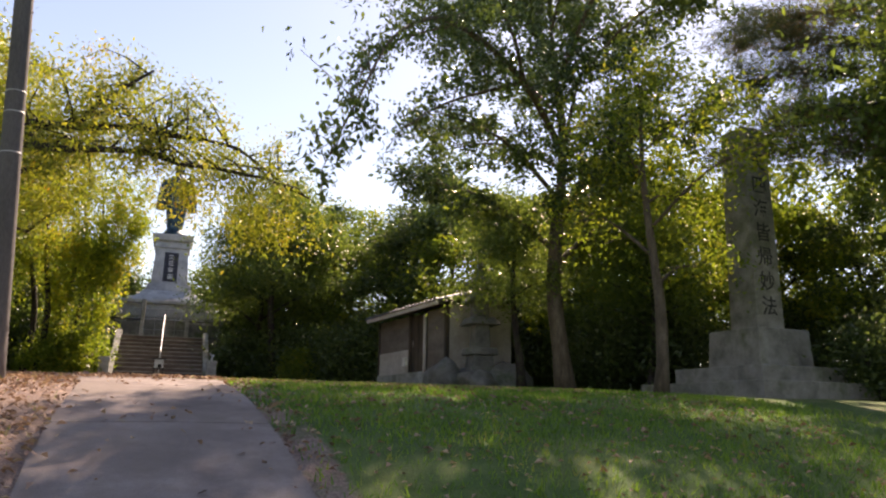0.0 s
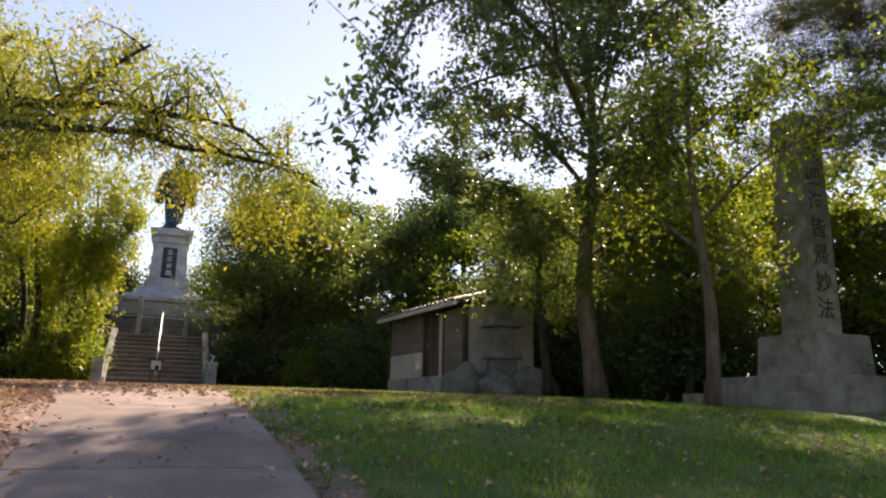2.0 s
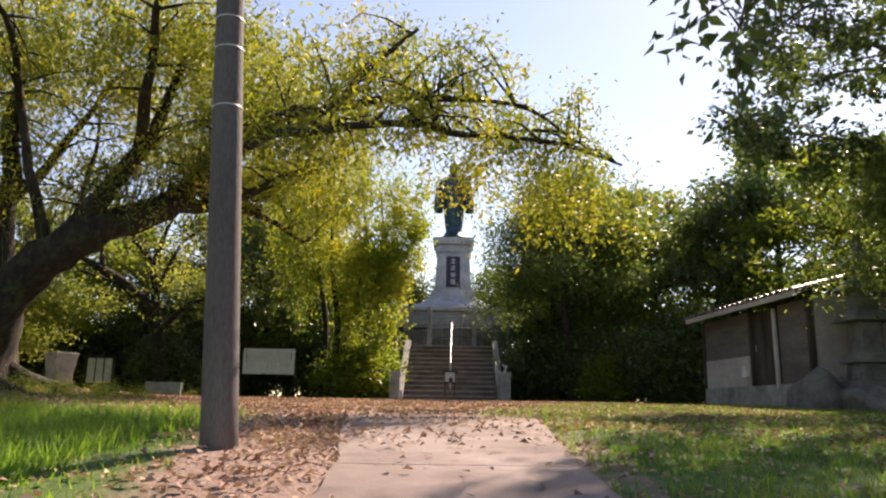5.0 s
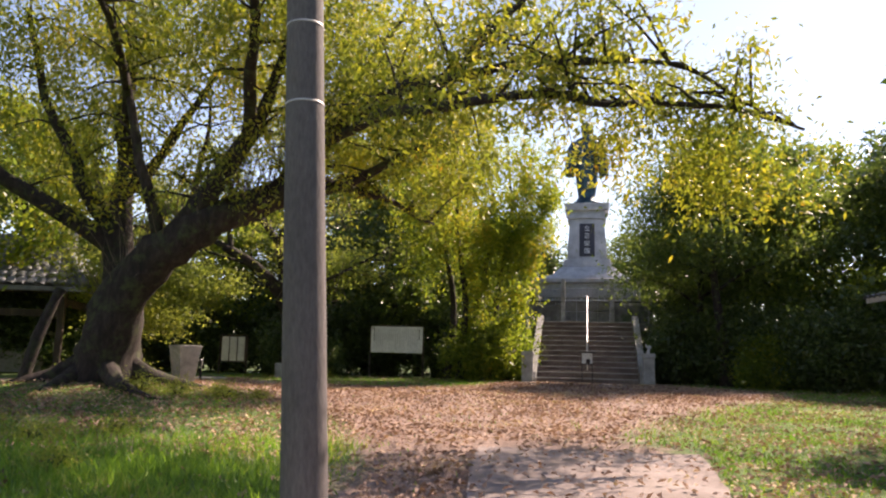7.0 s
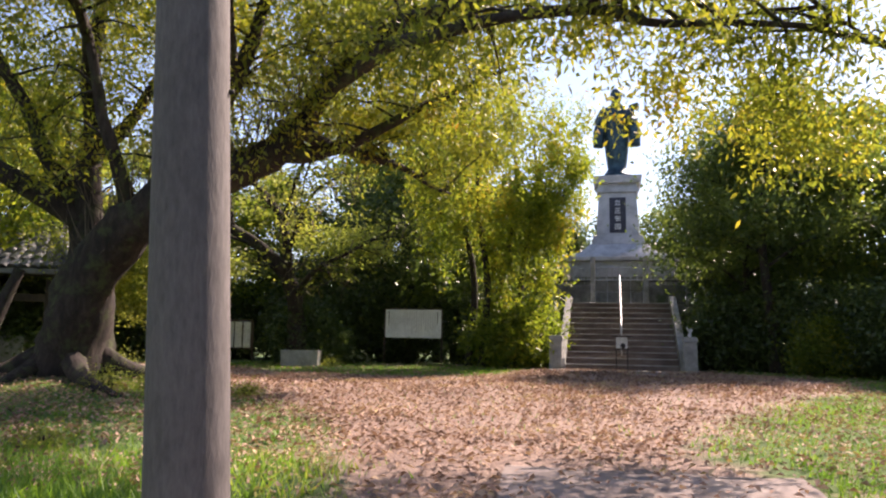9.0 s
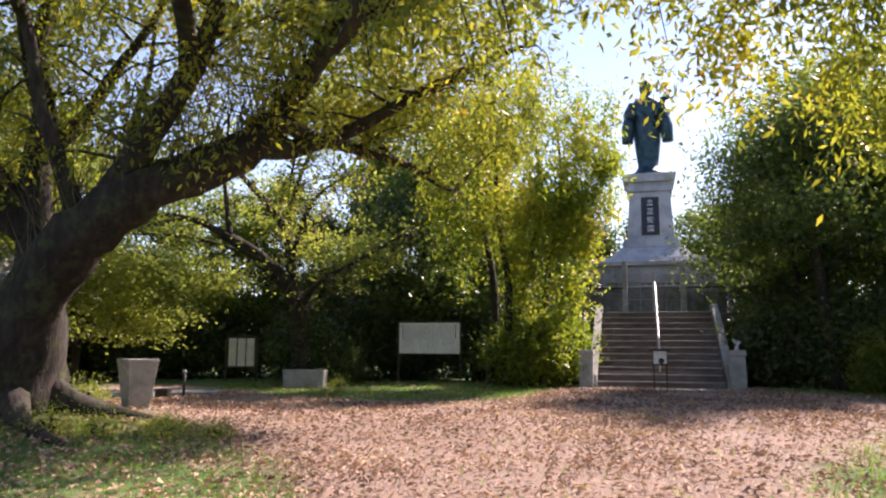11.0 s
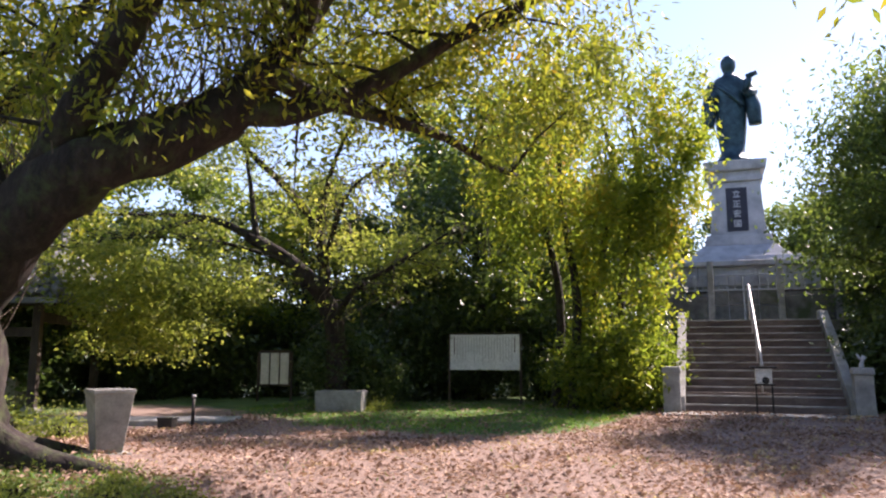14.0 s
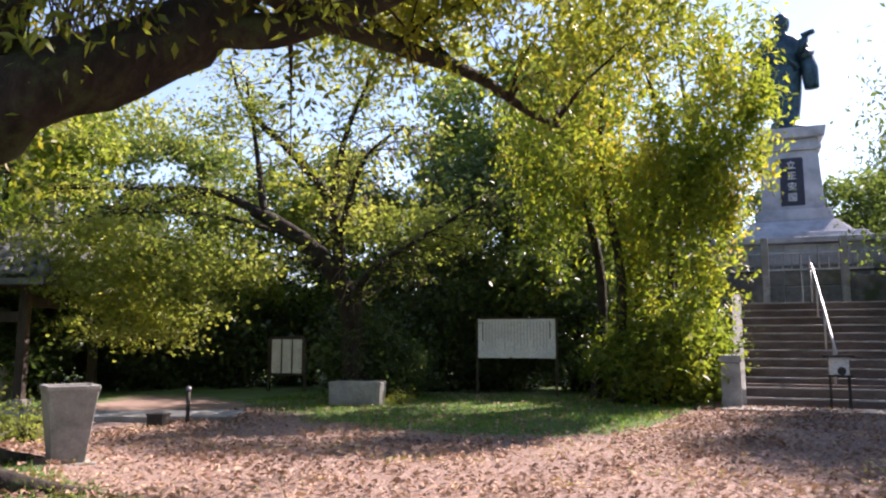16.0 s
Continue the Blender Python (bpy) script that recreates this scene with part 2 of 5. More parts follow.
def leaf_mesh(name, centres, size, mat, parent=None, rng=None, droop=0.3, slim=0.45, label=""):
    """Many small folded leaves, each of two triangles, in one mesh."""
    n = len(centres)
    c = np.asarray(centres, float)
    axis = rng.normal(size=(n, 3))
    axis[:, 2] = axis[:, 2] * 0.7 - droop * 1.5
    axis /= np.linalg.norm(axis, axis=1)[:, None]
    side = np.cross(axis, rng.normal(size=(n, 3)))
    side /= np.linalg.norm(side, axis=1)[:, None]
    up = np.cross(axis, side)
    ln = (size * rng.uniform(0.6, 1.35, n))[:, None]
    wd = ln * slim * rng.uniform(0.8, 1.2, n)[:, None]
    v = np.empty((n, 4, 3))
    v[:, 0] = c
    v[:, 1] = c + axis * ln * 0.45 + side * wd * 0.5 + up * wd * 0.16
    v[:, 2] = c + axis * ln - up * wd * 0.12
    v[:, 3] = c + axis * ln * 0.45 - side * wd * 0.5 + up * wd * 0.16
    idx = (np.arange(n)[:, None] * 4 + np.array([0, 1, 2, 0, 2, 3])).ravel()
    me = bpy.data.meshes.new(name)
    me.vertices.add(4 * n)
    me.vertices.foreach_set("co", v.ravel())
    me.loops.add(6 * n)
    me.loops.foreach_set("vertex_index", idx.astype(np.int32))
    me.polygons.add(2 * n)
    me.polygons.foreach_set("loop_start", np.arange(0, 6 * n, 3, dtype=np.int32))
    me.update(calc_edges=True)
    me.materials.append(mat)
    ob = new(name, me)
    if parent is not None:
        ob.parent = parent
    if label:
        ob["label"] = label
    return ob


def clumps(rng, middles, per, sigma, flat=0.7):
    """Leaf places in loose clumps round the given middles."""
    m = np.asarray(middles, float)
    p = np.repeat(m, per, axis=0)
    s = np.asarray(sigma) * rng.uniform(0.6, 1.4, (len(m), 1))
    off = rng.normal(size=p.shape) * np.repeat(s, per, axis=0)
    off[:, 2] *= flat
    return p + off


def blob(rng, middle, radii, n, shell=0.45):
    """Places in an ellipsoid, mostly towards its outside."""
    d = rng.normal(size=(n, 3))
    d /= np.linalg.norm(d, axis=1)[:, None]
    r = rng.uniform(shell, 1, n)[:, None] ** 0.7
    return np.asarray(middle) + d * r * np.asarray(radii)


# ---- ground ----
GROUND_Y = [-90, -60, -32, -28.4, -26.4, -24.2, -22.6, -21.2, -19.4, -17, -15, -8, 0, 300]
GROUND_Z = [-8, -6, -3.02, -2.4, -2.06, -1.6, -1.12, -0.84, -0.6, -0.45, -0.36, -0.12, 0, 0]


def ground_z(x, y):
    z = sum(float(np.interp(y + d, GROUND_Y, GROUND_Z)) for d in (-0.7, 0, 0.7)) / 3
    z += 0.3 * math.exp(-((x + 9.0) ** 2 + (y + 10.8) ** 2) / 7.0)
    return z


def path_edges(y):
    left = float(np.interp(y, [-40, -23.4, -19.5, -18.6, -16.5, -14.5], [-0.5, -0.42, -0.52, -0.66, -0.95, -1.15]))
    right = float(np.interp(y, [-40, -23.5, -21.4, -19, -16, -14.5], [1.7, 1.28, 1.15, 1.0, 1.15, 1.2]))
    return left, right


def build_ground():
    def axis(lo, hi, fine, far):
        a = list(np.arange(lo, hi, fine))
        k, out, step = hi, [], fine
        while k < far:
            out.append(k)
            step *= 1.5
            k += step
        k, low, step = lo, [], fine
        while k > -far:
            step *= 1.5
            k -= step
            low.append(k)
        return low[::-1] + a + out + [far]
    xs, ys = axis(-14, 14, 0.16, 900), axis(-32, 4, 0.16, 900)
    verts, faces = [], []
    for y in ys:
        for x in xs:
            bump = 0.0
            if abs(x) < 16 and -34 < y < 6:
                bump = 0.035 * noise.noise((x * 0.8, y * 0.8, 0)) + 0.012 * noise.noise((x * 3, y * 3, 4))
                l, r = path_edges(y)
                if y < -14 and l - 0.2 < x < r + 0.2:
                    bump = -0.015
                if -2.2 < x < 2.2 and y > -0.8:
                    bump = -0.01
            verts.append((x, y, ground_z(x, y) + bump))
    w = len(xs)
    for j in range(len(ys) - 1):
        for i in range(w - 1):
            a = j * w + i
            faces.append((a, a + 1, a + w + 1, a + w))
    # soil and short turf, with worn earth in drifts where people walk
    mat, nt, b = material("ground_soil", 0.95)
    co = nt.nodes.new("ShaderNodeTexCoord")
    sep = nt.nodes.new("ShaderNodeSeparateXYZ")
    nt.links.new(co.outputs["Object"], sep.inputs[0])
    att = nt.nodes.new("ShaderNodeAttribute")
    att.attribute_name = "worn"
    n1, n2 = noise_tex(nt, 1.2, 8, 0.7), noise_tex(nt, 45, 5, 0.7)
    earth = ramp(nt, [(0.3, (0.17, 0.115, 0.09)), (0.5, (0.29, 0.2, 0.165)), (0.7, (0.38, 0.28, 0.235))])
    turf = ramp(nt, [(0.3, (0.045, 0.09, 0.02)), (0.5, (0.08, 0.15, 0.03)), (0.68, (0.15, 0.19, 0.05)), (0.82, (0.22, 0.17, 0.09))])
    nt.links.new(n2.outputs[0], earth.inputs[0])
    nt.links.new(n1.outputs[0], turf.inputs[0])
    add = nt.nodes.new("ShaderNodeMath")
    add.operation = "MULTIPLY_ADD"
    add.inputs[1].default_value = 0.9
    nt.links.new(n1.outputs[0], add.inputs[0])
    nt.links.new(att.outputs["Fac"], add.inputs[2])
    edge = ramp(nt, [(0.84, (0, 0, 0)), (1.02, (1, 1, 1))])
    nt.links.new(add.outputs[0], edge.inputs[0])
    grain = ramp(nt, [(0.25, (0.55, 0.55, 0.55)), (0.75, (1.3, 1.3, 1.3))])
    nt.links.new(n2.outputs[0], grain.inputs[0])
    col = mixed(nt, edge.outputs[0], turf.outputs[0], earth.outputs[0])
    nt.links.new(mixed(nt, 1.0, col, grain.outputs[0], "MULTIPLY"), b.inputs["Base Color"])
    bp = nt.nodes.new("ShaderNodeBump")
    bp.inputs["Strength"].default_value, bp.inputs["Distance"].default_value = 0.8, 0.03
    nt.links.new(n2.outputs[0], bp.inputs["Height"])
    nt.links.new(bp.outputs[0], b.inputs["Normal"])
    ob = link_mesh("ground", verts, faces, mat, None, "", True)
    tagged(ob, "uneven park ground of turf and leaf-strewn pinkish earth", "ground", "", "structure")
    a = ob.data.attributes.new("worn", "FLOAT", "POINT")
    a.data.foreach_set("value", [worn(v[0], v[1]) for v in verts])
    return ob


def worn(x, y):
    """How bare the ground is: the earth plaza, the strip beside the path, the forest floor."""
    w = 0.15
    # open plaza in front of the stairs, running off to the side round the grass island
    if y > -17:
        edge = float(np.interp(y, [-17, -15, -12, -9, -6, -2.5, 0], [0.7, 0.9, 1.1, 2.4, 4.2, 4.8, 2.4]))
        left = float(np.interp(y, [-17, -15, -12, -10, -8.2], [-2.2, -2.6, -4.2, -6.6, -14]))
        island = float(np.interp(x, [-12.5, -10.6, -7.7, -5.8, -4.2, -2.9, -2.3, -2.0], [-1.6, -2.5, -4.5, -5.3, -5.1, -3.7, 0, 2]))
        d = min(x - left, edge - x, island - y)
        w = max(w, min(0.75, 0.45 + 0.3 * d))
    else:
        l, r = path_edges(y)
        d = min(x - (l - 1.3), (l + 0.4) - x)
        w = max(w, min(0.75, 0.4 + 0.5 * d))
        if r - 0.2 < x < r + 0.35:
            w = max(w, 0.5)
    if -10.5 < x < -1.0 and -16.5 < y < -8.5:
        w = max(w, 0.37)
    if 1.0 < x < 6.5 and -17 < y < -5:
        w = max(w, 0.3)
    if x > 8.5 or y > 1.2:
        w = max(w, 0.36)
    return w


def build_path():
    """The concrete walk, cast in bays with open joints."""
    owner = thing("path", pose(0, 0, 0), "worn pinkish-grey concrete footpath with leaves on it", "path", "", "structure")
    y = -34.0
    while y < -14.6:
        y2 = min(y + 2.4, -14.5)
        verts, faces = [], []
        rows = 9
        cols = 9
        for j in range(rows):
            yy = y + 0.008 + (y2 - y - 0.016) * j / (rows - 1)
            l, r = path_edges(yy)
            l += 0.03 * noise.noise((yy * 2.2, 1, 0))
            r += 0.03 * noise.noise((yy * 2.2, 7, 0))
            for i in range(cols):
                x = l + (r - l) * i / (cols - 1)
                h = 0.03 + 0.012 * noise.noise((x, yy, 3))
                if yy > -16.5:
                    h -= (yy + 16.5) * 0.022
                verts.append((x, yy, ground_z(x, yy) + h))
        n = len(verts)
        verts += [(v[0], v[1], v[2] - 0.12) for v in verts]
        for j in range(rows - 1):
            for i in range(cols - 1):
                a = j * cols + i
                faces.append((a, a + 1, a + cols + 1, a + cols))
        ring = [i for i in range(cols)] + [j * cols + cols - 1 for j in range(1, rows)] + [(rows - 1) * cols + i for i in range(cols - 2, -1, -1)] + [j * cols for j in range(rows - 2, 0, -1)]
        for a, c in zip(ring, ring[1:] + ring[:1]):
            faces.append((c, a, a + n, c + n))
        link_mesh("slab", verts, faces, PATH_MAT, owner)
        y = y2
    return owner


# ---- plants ----
def grown_tree(name, label, height, reach, radius, crown_from, leaf_mat, leaves, leaf_size, seed, bark=None, limbs=9, droop=0.3, slim=0.45, clump=0.45, lean=(0, 0), group="", category="tree"):
    """A tree from its base at the origin: bent trunk, limbs with twigs, and a crown of leaf clumps on them."""
    rng = np.random.default_rng(seed)
    bark = bark or BARK
    owner = thing(name, pose(0, 0, 0), label, category, group)
    line = [Vector((lean[0] * (h / height) ** 1.3 + 0.12 * math.sin(h * 0.9 + seed), lean[1] * (h / height) ** 1.3 + 0.12 * math.cos(h * 0.7 + seed * 2), h)) for h in np.linspace(0, height * 0.92, 12)]
    off = line[0].copy()
    line = [p - Vector((off.x, off.y, 0)) for p in line]
    line[0].z = -0.15
    rad = [radius * (1.35 if i == 0 else 1) * (1 - 0.88 * i / 11) for i in range(12)]
    tube("trunk", line, rad, bark, owner, 10, 0.25)
    middles = []
    for k in range(limbs):
        f = crown_from + (0.95 - crown_from) * (k + 0.5) / limbs
        h = f * height
        s = h / (height * 0.92) * 11
        i = min(int(s), 10)
        start = line[i].lerp(line[i + 1], min(s - i, 1))
        a = k * 2.4 + rng.uniform(-0.5, 0.5)
        ln = reach * (1.0 - 0.62 * max(0, (f - 0.45)) / 0.5) * rng.uniform(0.75, 1.15)
        rise = rng.uniform(0.15, 0.65) * ln
        end = start + Vector((math.cos(a) * ln, math.sin(a) * ln, rise))
        mid = start.lerp(end, 0.5) + Vector((0, 0, 0.12 * ln))
        pts = curve_points([start, mid, end], 4)
        r0 = radius * 0.42 * (1 - 0.6 * f)
        v, fc = tube_data(pts, spread([r0, r0 * 0.55, 0.012], len(pts)), 6, 0.15)
        for q in range(5):
            t = 0.35 + 0.6 * q / 4
            b0 = pts[int(t * (len(pts) - 1))]
            aa = a + rng.uniform(-1.3, 1.3)
            b1 = b0 + Vector((math.cos(aa), math.sin(aa), rng.uniform(-0.25, 0.6))) * ln * rng.uniform(0.25, 0.45)
            tube_data([b0, b0.lerp(b1, 0.5) + Vector((0, 0, 0.05)), b1], [r0 * 0.3, r0 * 0.18, 0.006], 4, 0, v, fc)
            middles += [b0.lerp(b1, u) + Vector(rng.normal(size=3) * 0.18 * reach * 0.4) for u in (0.35, 0.7, 1.0)]
        middles += [Vector(p) + Vector(rng.normal(size=3) * 0.1 * reach) for p in pts[3:]]
        link_mesh("limb", v, fc, bark, owner, "", True)
    per = max(1, leaves // len(middles))
    leaf_mesh("crown", clumps(rng, middles, per, clump), leaf_size, leaf_mat, owner, rng, droop, slim)
    return owner


def shrub(name, label, radii, leaf_mat, leaves, leaf_size, seed, stems=7, droop=0.2, group="", category="shrub"):
    """A many-stemmed bush standing at the origin."""
    rng = np.random.default_rng(seed)
    owner = thing(name, pose(0, 0, 0), label, category, group)
    for k in range(stems):
        a = k * 2.4
        end = Vector((math.cos(a) * radii[0] * 0.6, math.sin(a) * radii[1] * 0.6, radii[2] * rng.uniform(1.1, 1.7)))
        pts = curve_points([(0.1 * math.cos(a), 0.1 * math.sin(a), -0.1), end * 0.5 + Vector((0, 0, 0.15)), end], 4)
        tube("stem", pts, spread([0.05, 0.03, 0.008], len(pts)), BARK, owner, 5)
    m = blob(rng, (0, 0, radii[2] * 0.95), radii, max(30, leaves // 70), 0.35)
    m = m[m[:, 2] > 0.1]
    leaf_mesh("foliage", clumps(rng, m, max(1, leaves // len(m)), 0.24, 0.8), leaf_size, leaf_mat, owner, rng, droop, 0.5)
    return owner


def put(ob, x, y, turn=0.0, scale=1.0, z=None):
    """Stand a thing on the ground."""
    ob.matrix_basis = pose(x, y, ground_z(x, y) - 0.02 if z is None else z, 0, 0, turn) @ Matrix.Diagonal((scale, scale, scale, 1))
    return ob


def again(ob, x, y, turn=0.0, scale=1.0):
    c = copy_thing(ob, pose(x, y, ground_z(x, y) - 0.02, 0, 0, turn))
    c.scale = (scale, scale, scale)
    return c


def old_cherry():
    """The old cherry with its leaning trunk and long limbs over the way."""
    rng = np.random.default_rng(5)
    owner = thing("cherry_tree", pose(0, 0, 0), "old leaning cherry tree with yellowing autumn leaves and mossy bark", "tree")
    z0 = ground_z(-8.4, -10.9)
    trunk = curve_points([(-8.5, -10.85, z0 - 0.3), (-8.4, -10.95, z0 + 0.25), (-7.85, -11.3, 1.7), (-6.5, -11.4, 2.75), (-5.45, -10.6, 3.5), (-4.85, -10.3, 4.3)], 6)
    tube("trunk", trunk, spread([0.85, 0.56, 0.4, 0.31, 0.25, 0.12], len(trunk)), BARK, owner, 16, 0.35)
    for a, ln in ((0.1, 1.3), (1.0, 1.0), (2.4, 0.9), (3.6, 1.1), (4.4, 1.0), (5.4, 1.5)):
        pts = []
        for k, d in enumerate((0.35, 0.7, 1.1, 1.6)):
            x, y = -8.5 + math.cos(a + 0.1 * k) * d * ln, -10.85 + math.sin(a + 0.1 * k) * d * ln
            pts.append((x, y, ground_z(x, y) + (0.3, 0.1, 0.03, -0.06)[k]))
        pts = curve_points(pts, 4)
        tube("root", pts, spread([0.2, 0.15, 0.1, 0.05], len(pts)), BARK, owner, 7, 0.3)
    lines = [
        ([(-5.55, -10.7, 3.42), (-4.8, -10.3, 4.4), (-4.35, -10, 5.6), (-3.5, -9.6, 7.4)], 0.2),
        ([(-5.5, -10.65, 3.45), (-4.7, -10.1, 3.75), (-3.9, -9.6, 4.2), (-3.0, -9.0, 4.9), (-1.8, -8.4, 5.6)], 0.15),
        ([(-4.75, -10.3, 4.45), (-3.6, -11.8, 4.3), (-2.6, -13.4, 3.9), (-1.55, -14.4, 3.6), (-0.5, -14.2, 3.85), (0.3, -13.8, 3.8), (1.74, -13.1, 4.0), (3.0, -12.5, 3.7)], 0.1),
        ([(-4.6, -10.15, 4.9), (-3.1, -12.0, 4.7), (-1.9, -12.9, 4.6), (-1.4, -12.9, 5.2), (-0.5, -12.8, 6.1)], 0.13),
        ([(-1.95, -12.9, 4.58), (-0.7, -13.6, 4.5), (0.1, -14.0, 4.3), (1.3, -13.5, 4.35), (2.3, -13.0, 3.9)], 0.075),
        ([(-8.4, -11, 2.6), (-9.0, -11.8, 4.2), (-9.4, -12.6, 6.4)], 0.17),
        ([(-7.2, -11.4, 2.3), (-7.4, -12.0, 3.8), (-7.9, -12.4, 6.2)], 0.14),
        ([(-8.4, -11, 3.4), (-7.6, -10.4, 5.0), (-6.8, -9.6, 7.0)], 0.13),
        ([(-7.3, -11.45, 2.2), (-6.2, -11.5, 3.4), (-5.7, -11.5, 4.2), (-5.2, -11.6, 5.2), (-4.8, -11.8, 7)], 0.24),
        ([(-8.2, -11.1, 1.1), (-8.35, -11.0, 3.3), (-8.45, -11.0, 5.5), (-8.9, -10.6, 8)], 0.27),
        ([(-5.0, -10.8, 3.85), (-4.3, -8.6, 3.9), (-3.5, -6.4, 3.7)], 0.13),
        ([(-8.3, -11, 2.4), (-9.6, -12.4, 3.4), (-10.9, -13.6, 4.8)], 0.2),
        ([(-5.7, -11.5, 4.2), (-5.0, -12.8, 5.2), (-4.4, -14.0, 5.9), (-3.8, -14.8, 6.2)], 0.12),
        ([(-8.4, -11, 4.2), (-7.2, -13, 5.2), (-6.4, -15.2, 5.6)], 0.11),
        ([(-8.4, -11, 1.9), (-9.2, -10.2, 3.0), (-10.4, -9.2, 4.6)], 0.16),
        ([(-6.9, -11.5, 2.55), (-6.85, -11.0, 3.8), (-7.0, -10.4, 5.6)], 0.09),
    ]
    tips = []
    for pts, r in lines:
        c = [p + Vector((noise.noise(p * 0.9), noise.noise(p * 0.9 + Vector((5, 0, 0))), noise.noise(p * 0.9 + Vector((0, 5, 0))))) * 0.13 for p in curve_points(pts, 6)]
        c[0] = Vector(pts[0])
        v, f = tube_data(c, spread([r] + [r * (1 - 0.8 * k / (len(pts) - 1)) for k in range(1, len(pts))], len(c)), 9, 0.25)
        for k in range(5, len(c), 2):
            p = c[k]
            for s in range(2):
                d = Vector(rng.normal(size=3))
                d.z = abs(d.z) * 0.6 - 0.1
                d = d.normalized() * rng.uniform(0.6, 1.4)
                e = p + d
                e2 = e + Vector((d.x * 0.4, d.y * 0.4, -rng.uniform(0.2, 0.7)))
                tube_data([p, p.lerp(e, 0.5) + Vector((0, 0, 0.08)), e, e2], [min(0.035, r * 0.3), 0.018, 0.01, 0.004], 4, 0, v, f)
                tips += [p.lerp(e, 0.6), e, e.lerp(e2, 0.5), e2]
        link_mesh("limb", v, f, BARK, owner, "", True)
    # bare twigs that sprout from the trunk
    v, f = [], []
    for k in range(280):
        p = trunk[rng.integers(8, len(trunk))] + Vector(rng.normal(size=3) * 0.1)
        d = Vector((rng.normal() * 0.35, rng.normal() * 0.35, rng.uniform(0.5, 1.6)))
        tube_data([p, p + d * 0.5 + Vector(rng.normal(size=3) * 0.06), p + d], [0.012, 0.008, 0.003], 4, 0, v, f)
    link_mesh("bare_undergrowth", v, f, BARK_PALE, owner)
    tips = [t for t in tips if t.z > (3.3 if t.x > -0.6 else 2.2)]
    sprays = [((2.3, -11.9, 3.3), (1.3, 0.7, 0.45), 18), ((0.8, -12.4, 4.4), (1.6, 0.8, 0.4), 14), ((-5.0, -8.6, 7.3), (2.6, 2.0, 0.9), 45), ((-8.6, -10.8, 6.6), (2.2, 1.8, 1.0), 60),
              ((-1.2, -12.4, 5.8), (1.6, 1.2, 0.9), 20), ((-4.8, -12.9, 5.9), (2.2, 1.5, 0.9), 45), ((0.9, -12.2, 3.6), (1.3, 0.7, 0.45), 15), ((-5.5, -11.4, 6.4), (2.6, 2.2, 1.2), 70), ((-9.3, -12.4, 5.8), (2.4, 2.2, 1.6), 70),
              ((-3.6, -9.0, 5.8), (1.8, 1.8, 1.1), 45), ((-3.0, -11.0, 5.2), (1.6, 1.2, 0.8), 60),
              ((-4.2, -8.4, 4.7), (1.6, 1.3, 0.6), 42), ((-2.7, -7.2, 4.7), (1.3, 1.2, 0.7), 34), ((-7.4, -7.2, 7.2), (2.8, 2.2, 1.0), 70), ((-10.4, -9.6, 5.4), (1.8, 1.8, 1.4), 50)]
    more = np.vstack([blob(rng, m, r, n, 0.1) for m, r, n in sprays])
    at = np.vstack([clumps(rng, np.array(tips), 38, 0.17, 1.1), clumps(rng, more, 110, 0.2, 1.3)])
    leaf_mesh("crown", at, 0.105, LEAF_CHERRY, owner, rng, 0.55, 0.36)
    return owner


